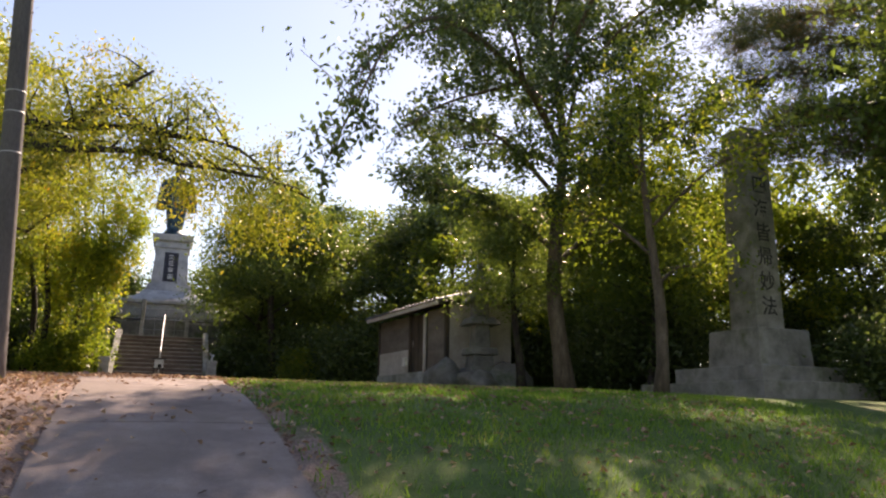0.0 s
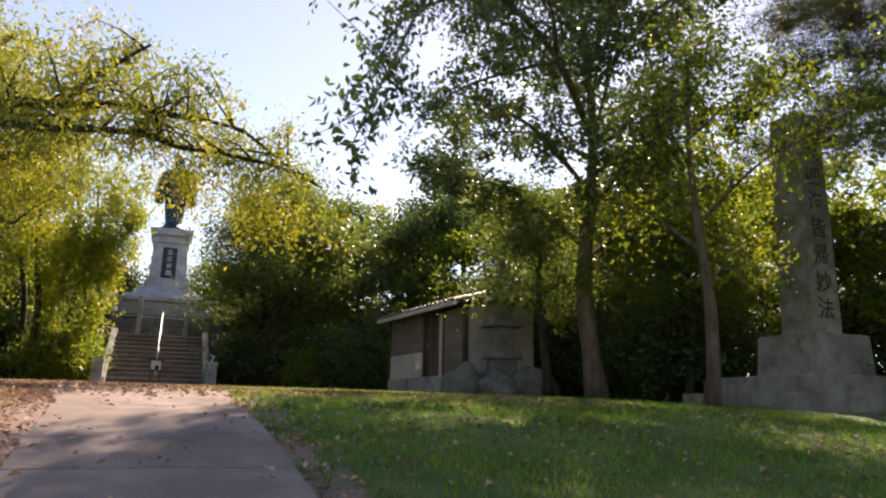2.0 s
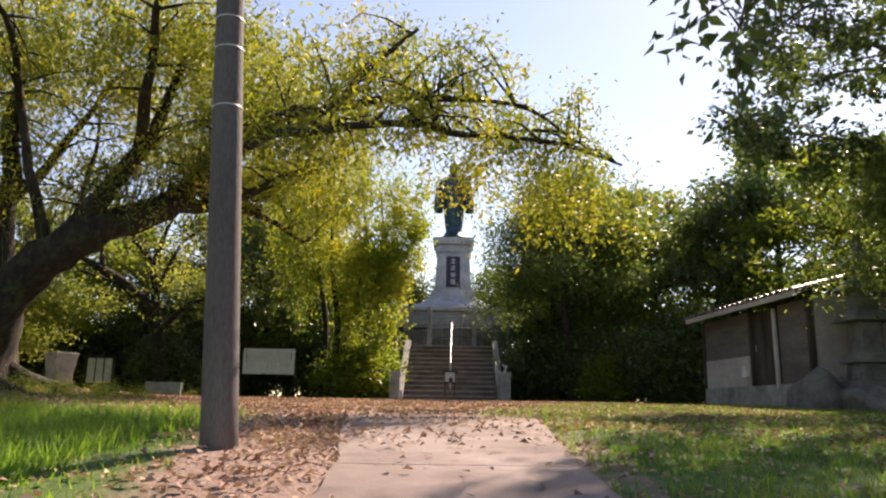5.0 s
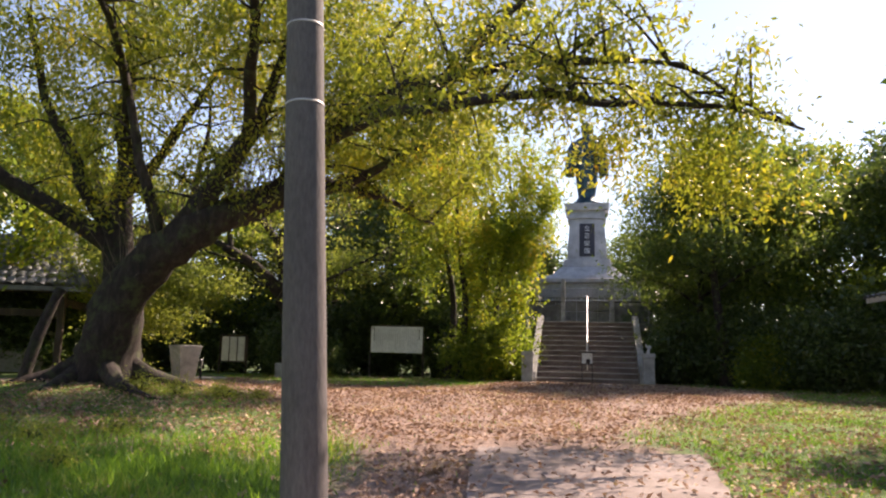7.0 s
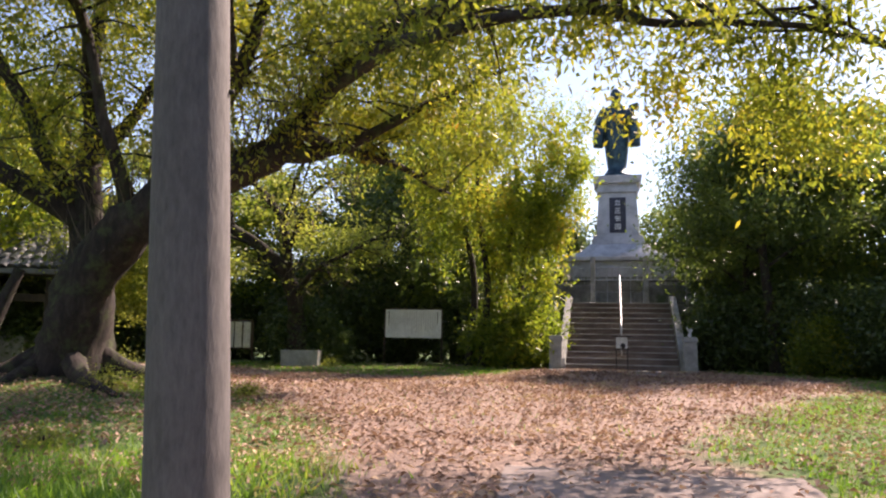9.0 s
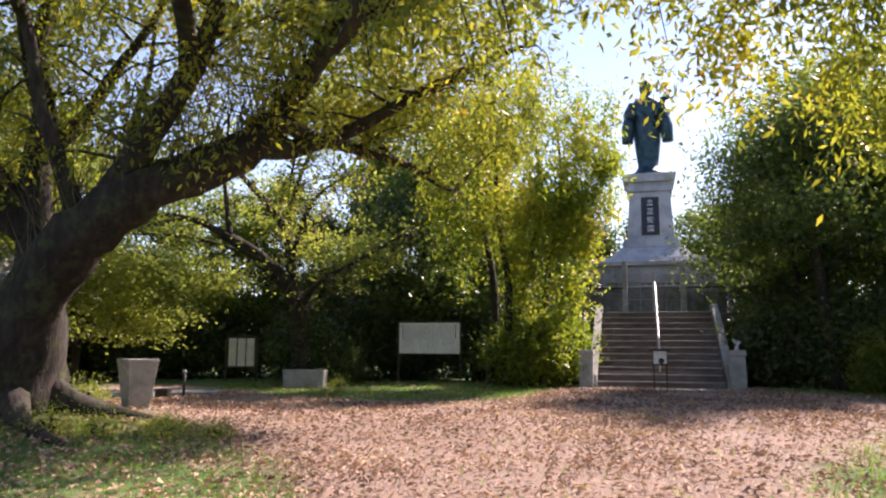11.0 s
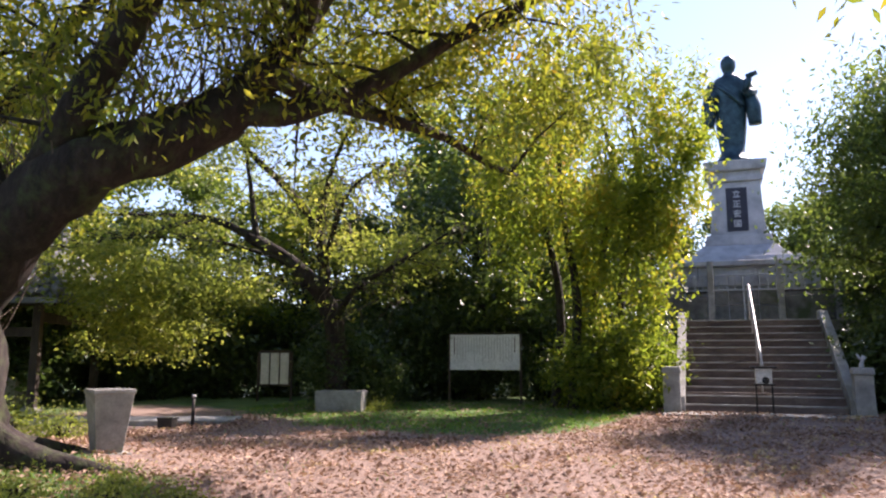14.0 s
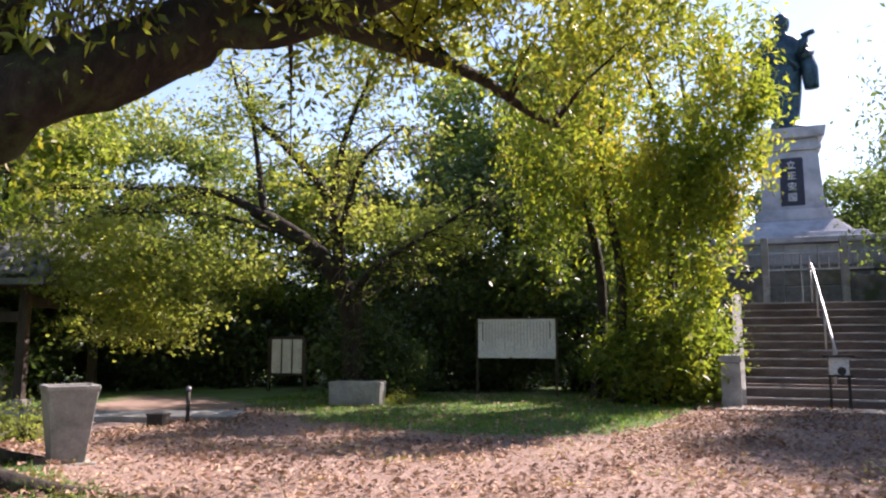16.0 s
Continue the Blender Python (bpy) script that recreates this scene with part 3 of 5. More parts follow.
def overhang_tree():
    """The tall dark tree on the lawn's edge, whose lowest limb hangs over the lawn."""
    owner = grown_tree("broadleaf_tree", "tall dark broadleaf tree with bare lower trunk beside the lawn", 12.5, 4.3, 0.24, 0.24, LEAF_DARK, 46000, 0.15, 21, BARK_PALE, 20, 0.3, 0.5, 0.23)
    put(owner, 9.75, -11.7)
    rng = np.random.default_rng(77)
    base = Vector((9.75, -11.7, owner.matrix_basis.translation.z))
    tips, v, f = [], [], []
    for pts, r in (([(9.8, -11.7, 6.0), (7.2, -14.6, 6.4), (4.6, -17.2, 5.9), (3.0, -19.2, 4.4), (2.2, -20.2, 2.8), (1.75, -20.6, 1.75)], 0.1),
                   ([(7.2, -14.6, 6.4), (6.0, -16.4, 6.6), (4.0, -18.6, 6.2), (2.6, -20.0, 4.9)], 0.06),
                   ([(4.6, -17.2, 5.9), (3.2, -17.6, 5.0), (2.6, -18.0, 3.9)], 0.035),
                   ([(7.2, -14.6, 6.4), (5.4, -14.6, 5.6), (4.2, -15.0, 4.6)], 0.05),
                   # high limb above the view, added to carry leaves that shade the lawn
                   ([(9.7, -11.8, 8.2), (9.5, -14.2, 9.6), (9.0, -17.2, 9.9), (7.6, -19.2, 9.8)], 0.1)):
        c = curve_points([Vector(p) - base for p in pts], 6)
        tube_data(c, spread([r, r * 0.6, 0.02, 0.006], len(c)), 6, 0.1, v, f)
        for k in range(6, len(c)):
            for s in range(2):
                d = Vector(rng.normal(size=3)) * 0.28
                tube_data([c[k], c[k] + d * 0.5, c[k] + d], [0.008, 0.005, 0.003], 4, 0, v, f)
                tips += [c[k] + d * 0.6, c[k] + d]
    link_mesh("limb", v, f, BARK_PALE, owner, "", True)
    dense = blob(rng, Vector((5.6, -16.4, 6.4)) - base, (2.6, 2.0, 0.9), 52, 0.1)
    dense2 = blob(rng, Vector((3.6, -18.8, 5.6)) - base, (1.5, 1.2, 0.7), 18, 0.1)
    # dense3: unseen leaf mass on the high limb, added to shade the lower lawn
    dense3 = blob(rng, Vector((9.0, -17.6, 10.0)) - base, (3.0, 2.4, 0.8), 70, 0.1)
    at = np.vstack([clumps(rng, np.array(tips), 14, 0.09, 1), clumps(rng, np.vstack([dense, dense2, dense3]), 55, 0.17, 0.8)])
    leaf_mesh("hanging_leaves", at, 0.1, LEAF_DARK, owner, rng, 0.6, 0.5)
    return owner


def pine():
    rng = np.random.default_rng(9)
    owner = thing("pine_tree", pose(0, 0, 0), "tall red pine with thin browning needles", "tree")
    put(owner, 16.4, -16.6)
    line = curve_points([(0, 0, -0.2), (0.2, -0.1, 4), (-0.2, 0.2, 8), (0.1, 0, 13)], 5)
    tube("trunk", line, spread([0.32, 0.26, 0.2, 0.06], len(line)), BARK_PALE, owner, 10, 0.2)
    mids = []
    for k in range(19):
        h = 4.6 + k * 0.45
        a = 2.6 + k * 1.1 if k % 2 else 3.3 + rng.uniform(-0.7, 0.7)
        ln = rng.uniform(3.2, 6.2) * (1 - 0.03 * k)
        c = curve_points([(0, 0, h), (math.cos(a) * ln * 0.5, math.sin(a) * ln * 0.5, h + 0.5), (math.cos(a) * ln, math.sin(a) * ln, h + 0.1)], 6)
        v, f = tube_data(c, spread([0.075, 0.045, 0.012], len(c)), 6, 0.15)
        for q in range(4, len(c)):
            for s in range(4):
                d = Vector((rng.normal(), rng.normal(), rng.normal() * 0.35)) * 0.6
                tube_data([c[q], c[q] + d], [0.012, 0.004], 4, 0, v, f)
                mids += [c[q] + d, c[q] + d * 0.6]
        link_mesh("limb", v, f, BARK_PALE, owner, "", True)
    leaf_mesh("needles", clumps(rng, mids, 95, 0.16, 0.5), 0.19, NEEDLE, owner, rng, 0.0, 0.08)
    return owner


def hut_tree():
    """The forked tree behind the notices, with long bare limbs."""
    rng = np.random.default_rng(31)
    owner = thing("maple_tree", pose(0, 0, 0), "forked dark-barked maple with long level limbs and light leaves", "tree")
    tr = curve_points([(-9.0, -1.1, -0.2), (-9.05, -1.2, 1.4), (-9.25, -1.4, 2.4), (-10.0, -1.8, 3.3), (-10.9, -2.2, 3.9)], 5)
    tube("trunk", tr, spread([0.34, 0.24, 0.22, 0.17, 0.12], len(tr)), BARK, owner, 12, 0.25)
    tips = []
    for pts, r in (([(-10.8, -2.15, 3.85), (-11.8, -2.4, 4.3), (-13.2, -2.8, 4.4), (-15.5, -3.2, 4.5)], 0.11), ([(-9.2, -1.4, 2.3), (-9.4, -1.6, 4.0), (-10.2, -1.8, 5.1), (-11.3, -2.0, 6.2), (-11.8, -2.0, 7.4)], 0.15),
                   ([(-10.7, -2.1, 3.8), (-11.0, -2.0, 5.2), (-11.2, -2.2, 6.8)], 0.09), ([(-9.1, -1.3, 1.9), (-8.2, -2.0, 2.6), (-7.0, -2.6, 3.0), (-5.4, -3.0, 3.7)], 0.1),
                   ([(-11.8, -2.4, 4.3), (-12.6, -3.4, 3.9), (-13.6, -4.6, 3.4)], 0.06), ([(-9.4, -1.6, 4.0), (-8.6, -2.4, 5.3), (-7.6, -3.0, 6.4)], 0.09), ([(-9.5, -1.6, 2.7), (-10.6, -2.6, 3.0), (-12.0, -3.4, 3.2)], 0.06),
                   ([(-9.3, -1.5, 3.0), (-8.6, -2.3, 3.9), (-7.9, -2.9, 4.6), (-7.0, -3.2, 5.0)], 0.08), ([(-10.0, -1.8, 3.3), (-11.4, -3.0, 3.7), (-13.0, -3.8, 3.7)], 0.06)):
        c = curve_points(pts, 6)
        v, f = tube_data(c, spread([r, r * 0.6, 0.015], len(c)), 7, 0.2)
        for q in range(4, len(c)):
            for s in range(3):
                d = Vector((rng.normal(), rng.normal(), rng.normal() * 0.4)) * 0.55
                tube_data([c[q], c[q] + d * 0.5 + Vector((0, 0, 0.05)), c[q] + d], [0.014, 0.009, 0.003], 4, 0, v, f)
                tips += [c[q] + d, c[q] + d * 0.6]
        link_mesh("limb", v, f, BARK, owner, "", True)
    for k in range(190):
        p = Vector(tips[rng.integers(0, len(tips))])
        if not (-10.5 < p.x < -5.0):
            continue
        d = Vector((rng.normal() * 0.4, rng.normal() * 0.4, -rng.uniform(0.2, 1.0)))
        tube("twig", [p, p + d * 0.5 + Vector(rng.normal(size=3) * 0.1), p + d + Vector((0, 0, 0.15))], [0.013, 0.009, 0.003], BARK_PALE, owner, 4)
    wide = np.vstack([blob(rng, (-8.0, -2.2, 7.4), (2.4, 1.6, 1.0), 70, 0.1), blob(rng, (-7.4, -1.6, 3.4), (1.6, 1.0, 0.8), 40, 0.1), blob(rng, (-13.2, -3.8, 2.7), (2.8, 1.2, 0.9), 150, 0.1), blob(rng, (-12.6, -3.4, 1.6), (1.8, 1.0, 0.7), 60, 0.1), blob(rng, (-10.8, -3.6, 2.5), (1.3, 1.0, 0.6), 50, 0.1), blob(rng, (-12.5, -2.6, 5.8), (3.4, 1.6, 0.7), 40, 0.1), blob(rng, (-8.6, -2.6, 6.6), (2.2, 1.6, 1.2), 24, 0.1)])
    at = np.vstack([clumps(rng, np.array(tips), 11, 0.22, 0.4), clumps(rng, wide, 75, 0.3, 0.3)])
    leaf_mesh("crown", at, 0.1, LEAF_MAPLE, owner, rng, 0.1, 0.55)
    return owner


def stair_side_tree():
    """The tall leafy tree hung with yellow-green foliage to the ground beside the stairs."""
    rng = np.random.default_rng(41)
    owner = thing("weeping_tree", pose(0, 0, 0), "dense yellow-green tree hanging to the ground beside the stairs", "tree")
    for k, (x, y) in enumerate(((-3.4, 0.4), (-3.9, 0.0), (-4.4, 0.6), (-2.9, 0.8))):
        c = curve_points([(x, y, -0.15), (x + 0.2 * math.sin(k), y, 2.4), (x + 0.5 * math.cos(k * 2), y + 0.2, 5.2), (x + 0.7 * math.sin(k * 3), y, 7.6)], 5)
        tube("trunk", c, spread([0.13, 0.1, 0.06, 0.015], len(c)), BARK, owner, 7, 0.15)
    m = np.vstack([blob(rng, (-3.1, -0.3, 5.7), (2.6, 2.0, 2.6), 200, 0.4), blob(rng, (-1.6, -0.4, 5.4), (0.9, 1.0, 2.2), 50, 0.2), blob(rng, (-2.7, 0.0, 3.4), (1.3, 1.4, 2.0), 90, 0.4), blob(rng, (-4.9, 0.4, 5.0), (1.6, 1.4, 2.2), 70, 0.4)])
    leaf_mesh("crown", clumps(rng, m, 84, 0.15, 1.9), 0.125, LEAF_HANGING, owner, rng, 0.6, 0.42)
    return owner


# ---- buildings, stonework and furniture ----
def letters(text, size, mat, parent, m, name="lettering", depth=0.006):
    """Upright writing, one character under another."""
    cu = bpy.data.curves.new(name, "FONT")
    cu.body, cu.size, cu.extrude = text, size, depth
    cu.offset = size * 0.009
    cu.align_x, cu.align_y = "CENTER", "CENTER"
    tmp = bpy.data.objects.new("tmp", cu)
    scene.collection.objects.link(tmp)
    me = bpy.data.meshes.new_from_object(tmp.evaluated_get(bpy.context.evaluated_depsgraph_get()))
    bpy.data.objects.remove(tmp)
    me.materials.append(mat)
    ob = new(name, me)
    ob.parent = parent
    ob.matrix_basis = m
    return ob


STEPS, RISE, RUN, HALF = 12, 0.172, 0.3, 1.53


def build_stairs():
    st = thing("staircase", pose(0, 0, 0), "broad flight of brown stone steps with pale sloping kerbs", "stairs", "", "structure")
    for k in range(STEPS):
        one = box((2 * HALF - 0.01, RUN + 0.03, RISE - 0.005), (0, 0.28 + RUN * k, RISE * k), 0.012)
        part("step", one, STEP_MAT, st)
        # nosing's paler colour holds much of the light caught by each step edge
        part("nosing", box((2 * HALF - 0.02, 0.05, 0.03), (0, 0.125 + RUN * k, RISE * (k + 1) - 0.028), 0.006), CONCRETE, st, "worn stone nosing, pale with painted-in light on the step edge")
    top = STEPS * RISE
    part("core", box((2 * HALF - 0.04, 3.2, 0.5), (0, 2.1, -0.1), 0, turn=None), STEP_MAT, st)
    for s in (-1, 1):
        v = []
        for x in (s * (HALF + 0.002), s * (HALF + 0.2)):
            v += [(x, -0.05, -0.1), (x, 4.0, -0.1), (x, 4.0, top + 0.22), (x, 3.6, top + 0.22), (x, 0.0, 0.32), (x, -0.05, 0.2)]
        f = [tuple(range(6)), tuple(range(11, 5, -1))] + [((i + 1) % 6, i, i + 6, (i + 1) % 6 + 6) for i in range(6)]
        bm = bmesh.new()
        vs = [bm.verts.new(p) for p in v]
        for q in f:
            bm.faces.new([vs[i] for i in q])
        bmesh.ops.recalc_face_normals(bm, faces=list(bm.faces))
        bmesh.ops.bevel(bm, geom=list(bm.edges), offset=0.012, segments=2, affect="EDGES")
        part("kerb", bm, CONCRETE, st, "pale stone kerb sloping beside the steps")
    # landing in front
    part("landing", box((3.9, 0.9, 0.06), (0, -0.32, -0.04), 0.01), CONCRETE, st)
    return st


def gate_post():
    p = thing("stone_post", pose(0, 0, 0), "squat square stone post at the foot of the stairs", "post", "posts at the stairs")
    part("shaft", box((0.36, 0.36, 0.86), (0, 0, -0.05), 0.02, top=(0.94, 0.94)), CONCRETE, p)
    part("cap", box((0.4, 0.4, 0.13), (0, 0, 0.812), 0.02, top=(0.9, 0.9)), CONCRETE, p)
    part("foot", box((0.42, 0.42, 0.1), (0, 0, -0.06), 0.015), CONCRETE, p)
    return p


def build_side_path():
    """Pale concrete slabs that lead off past the tall planter."""
    owner = thing("side_path", pose(0, 0, 0), "pale concrete slabs of a side path", "path", "", "structure")
    for k in range(4):
        x, y = -9.9 - 1.12 * k, -4.75 - 0.42 * k
        part("slab", box((1.14, 1.1, 0.12), (0, 0, 0), 0.012, turn=pose(0, 0, 0, 0, 0, 20)), CONCRETE, owner).matrix_basis = pose(x, y, ground_z(x, y) - 0.05)
    return owner


def build_prop():
    """A rough post that leans against the old cherry's low limb."""
    x, y = -9.55, -11.6
    p = thing("tree_prop", pose(x, y, ground_z(x, y)), "rough dark wooden post leaning under the old cherry", "post")
    tube("post", curve_points([(0, 0, -0.1), (0.14, 0.12, 0.8), (0.35, 0.3, 1.65)], 4), spread([0.1, 0.1, 0.085], 9), BARK, p, 9, 0.25)
    return p


def build_rail():
    r = thing("handrail", pose(0, 0, 0), "pale steel handrail up the middle of the stairs", "handrail")
    top = STEPS * RISE
    tube("bar", curve_points([(0, 0.2, 0.98), (0, 3.6, top + 0.78), (0, 4.2, top + 0.82)], 4), [0.026] * 9, STEEL, r, 10)
    for y in (0.55, 1.75, 2.95, 4.1):
        k = min(STEPS, int((y - 0.13) / RUN) + 1)
        z0 = RISE * k
        z1 = 0.98 + (min(y, 3.6) - 0.2) / 3.4 * (top - 0.2)
        tube("baluster", [(0, y, z0 - 0.02), (0, y, z1)], [0.02, 0.02], STEEL, r, 8)
    return r


def build_offering_stand():
    s = thing("incense_stand", pose(0, -0.05, 0.02), "small dark iron stand holding a pale box before the steps", "stand")
    for x in (-0.15, 0.15):
        for y in (-0.1, 0.1):
            part("leg", box((0.025, 0.025, 0.56), (x, y, 0), 0.004), IRON, s)
    part("tray", box((0.4, 0.3, 0.03), (0, 0, 0.56), 0.006), IRON, s)
    part("box", box((0.3, 0.22, 0.3), (0, 0, 0.592), 0.012), PAPER, s, "pale box with a dark round opening")
    bm = bmesh.new()
    bmesh.ops.create_cone(bm, cap_ends=True, segments=20, radius1=0.07, radius2=0.07, depth=0.02, matrix=pose(0.03, -0.116, 0.66, 90))
    part("opening", bm, IRON, s)
    part("roof", box((0.5, 0.34, 0.035), (0, 0, 0.9), 0.01), IRON, s)
    return s


def build_monument():
    top = STEPS * RISE
    # terrace wall that carries the monument
    ter = thing("terrace", pose(0, 0, 0), "grey stone terrace at the head of the stairs", "terrace", "", "structure")
    part("paving", box((9.0, 9.2, 0.3), (0, 8.6, top - 0.3), 0.02), STONE, ter)
    part("retaining_wall", box((8.9, 0.5, top - 0.32), (0, 4.3, 0.0), 0.02), STONE_DARK, ter)
    m = thing("monument_pedestal", pose(0, 8.75, top), "pale granite pedestal with dark plaque on a stepped base", "pedestal")
    body = box((4.1, 4.1, 1.72), (0, 0, 0), 0.03, top=(0.97, 0.97))
    part("base_block", body, GRANITE, m, "grey granite block under the pedestal")
    for k in range(3):
        for i in range(5):
            x = -1.64 + 0.82 * i
            part("face_stone", box((0.8, 0.06, 0.54), (x, -2.06 + 0.02 * k, 0.03 + 0.565 * k), 0.012), STONE if k < 2 else GRANITE, m)
            if k == 2:
                continue
    part("slab", box((4.4, 4.4, 0.16), (0, 0, 1.722), 0.03), GRANITE, m)
    part("slab", box((3.6, 3.6, 0.2), (0, 0, 1.884), 0.03, top=(0.92, 0.92)), GRANITE, m)
    # flared foot of the shaft
    part("flare", box((2.9, 2.9, 0.4), (0, 0, 2.086), 0.03, top=(0.72, 0.72)), GRANITE, m)
    part("foot", box((2.0, 2.0, 0.34), (0, 0, 2.488), 0.025, top=(0.93, 0.93)), GRANITE, m)
    part("shaft", box((1.62, 1.62, 1.72), (0, 0, 2.83), 0.02, top=(0.88, 0.88)), GRANITE, m)
    part("collar", box((1.6, 1.6, 0.16), (0, 0, 4.552), 0.02), GRANITE, m)
    part("neck", box((1.48, 1.48, 0.18), (0, 0, 4.714), 0.015), GRANITE, m)
    part("cornice", box((1.78, 1.78, 0.3), (0, 0, 4.896), 0.04, top=(1.06, 1.06)), GRANITE, m)
    tilt = pose(0, 0, 0, -3.2)
    pq = part("plaque", box((0.62, 0.05, 1.4), (0, 0, 0), 0.012, turn=tilt), PLAQUE, m, "dark blue-grey plaque with white characters")
    pq.matrix_basis = pose(0, -0.795, 2.95)
    for k, ch in enumerate("立正安国"):
        letters(ch, 0.25, IVORY, pq, pose(0.0, -0.03 + (1.17 - 0.315 * k) * 0.056, 1.17 - 0.315 * k, 90 - 3.2, 0, 0), "character", 0.01)
    # fence on the base block
    fence = thing("iron_fence", pose(0, 5.6, top), "low dark iron fence before the pedestal", "fence")
    for s in (-1, 1):
        part("gate_post", box((0.17, 0.17, 1.75), (0.9 * s, 0, 0), 0.02), CONCRETE, fence, "slim pale stone post")
        part("gate_post", box((0.17, 0.17, 1.2), (2.3 * s, 0, 0), 0.02), CONCRETE, fence, "slim pale stone post")
        part("rail", box((1.22, 0.05, 0.06), (1.6 * s, 0, 0.85), 0.01), IRON, fence)
        part("panel", box((1.2, 0.12, 0.75), (1.6 * s, 0, 0), 0.015), STONE_DARK, fence)
    bars = thing("railing", pose(0, 6.45, top), "pale railing of upright bars across the pedestal front", "railing")
    part("rail", box((3.3, 0.05, 0.05), (0, 0, 1.42), 0.008), STEEL, bars)
    part("rail", box((3.3, 0.05, 0.05), (0, 0, 0.98), 0.008), STEEL, bars)
    for i in range(15):
        part("bar", box((0.035, 0.03, 0.4), (-1.55 + 0.22 * i, 0, 1.025), 0), STEEL, bars)
    for s in (-1.62, 0, 1.62):
        part("upright", box((0.06, 0.06, 1.5), (s, 0.06, 0), 0.008), STEEL, bars)


def build_statue():
    """A robed standing figure in bronze, as one plain mesh."""
    z0 = STEPS * RISE + 5.2
    verts, faces = [], []
    prof = [(0.0, 0.62, 0.6), (0.14, 0.64, 0.62), (0.2, 0.5, 0.48), (0.34, 0.42, 0.4), (0.42, 0.36, 0.34), (0.7, 0.4, 0.36), (1.2, 0.46, 0.38), (1.7, 0.5, 0.4), (2.1, 0.54, 0.4),
            (2.5, 0.58, 0.38), (2.8, 0.56, 0.34), (2.98, 0.44, 0.28), (3.08, 0.22, 0.2), (3.16, 0.15, 0.16), (3.24, 0.19, 0.2), (3.4, 0.24, 0.25), (3.58, 0.235, 0.24), (3.7, 0.17, 0.18), (3.78, 0.06, 0.06)]
    n = 24
    for z, rx, ry in prof:
        for k in range(n):
            a = 2 * math.pi * k / n
            fold = 1 + (0.05 * math.sin(9 * a) if 0.5 <= z <= 2.6 else 0)
            verts.append((rx * fold * math.cos(a), ry * fold * math.sin(a), z))
    for i in range(len(prof) - 1):
        for k in range(n):
            a, b = i * n + k, i * n + (k + 1) % n
            faces.append((a, b, b + n, a + n))
    faces.append(tuple(range(n))[::-1])
    faces.append(tuple((len(prof) - 1) * n + k for k in range(n)))
    for s in (-1, 1):
        tube_data(curve_points([(s * 0.46, 0, 2.82), (s * 0.64, -0.12, 2.4), (s * 0.5, -0.46, 2.3)], 4), spread([0.2, 0.22, 0.14], 9), 10, 0, verts, faces)
        tube_data(curve_points([(s * 0.6, -0.12, 2.5), (s * 0.68, -0.2, 1.9), (s * 0.72, -0.18, 1.3)], 4), spread([0.15, 0.24, 0.2], 9), 10, 0, verts, faces)
    # the sash over one shoulder, the scroll in the raised hand
    tube_data(curve_points([(-0.5, -0.1, 2.85), (-0.1, -0.42, 2.4), (0.4, -0.38, 1.9)], 4), spread([0.06, 0.07, 0.06], 9), 8, 0, verts, faces)
    tube_data([(0.42, -0.48, 2.3), (0.56, -0.5, 2.6), (0.6, -0.5, 2.82)], [0.09, 0.1, 0.08], 10, 0, verts, faces)
    tube_data([(0.5, -0.5, 2.8), (0.82, -0.52, 2.92)], [0.09, 0.085], 10, 0, verts, faces)
    ob = link_mesh("statue", verts, faces, BRONZE, None, "", True)
    ob.matrix_basis = pose(0, 8.75, z0)
    tagged(ob, "dark green-blue bronze statue of a robed figure on a pedestal", "statue")


def build_pole():
    p = thing("utility_pole", pose(-1.47, -18.93, ground_z(-1.47, -18.93), 0, -3.0, 0), "smooth grey-brown wooden utility pole with thin pale bands", "pole")
    tube("shaft", [(0, 0, -0.3), (0, 0, 0.3), (0, 0, 3), (0, 0, 7), (0, 0, 11)], [0.14, 0.132, 0.112, 0.093, 0.08], POLE_MAT, p, 32)
    for z, r in ((2.6, 0.114), (3.1, 0.1115), (3.36, 0.1103), (4.6, 0.1044)):
        tube("band", [(0, 0, z), (0, 0, z + 0.012)], [r + 0.003, r + 0.003], STEEL, p, 32, 0, "thin pale steel band")
    for z, a in ((2.0, 0.3), (1.5, 1.2), (4.4, -0.4)):
        tube("step_bolt", [(0.11 * math.cos(a), 0.11 * math.sin(a), z), (0.135 * math.cos(a), 0.135 * math.sin(a), z)], [0.008, 0.008], IRON, p, 8)
    return p


def build_sign():
    s = thing("notice_board", pose(-6.2, 1.1, 0, 0, 0, 4), "white notice board with lines of writing on thin legs", "sign")
    part("panel", box((1.74, 0.05, 0.86), (0, 0, 0.82), 0.008), BOARD, s)
    for x in (-0.89, 0.89):
        part("leg", box((0.045, 0.045, 1.74), (x, 0.0, -0.04), 0.006), WOOD_DARK, s)
    part("frame", box((1.73, 0.07, 0.03), (0, 0, 1.69), 0.005), WOOD_DARK, s)
    rng = random.Random(3)
    for k in range(22):
        x = -0.76 + k * 0.072
        h = rng.uniform(0.35, 0.68)
        part("line_of_writing", box((0.022, 0.006, h), (x, -0.026, 1.62 - h), 0), INK if k in (0, 21) else FADED, s)
    return s


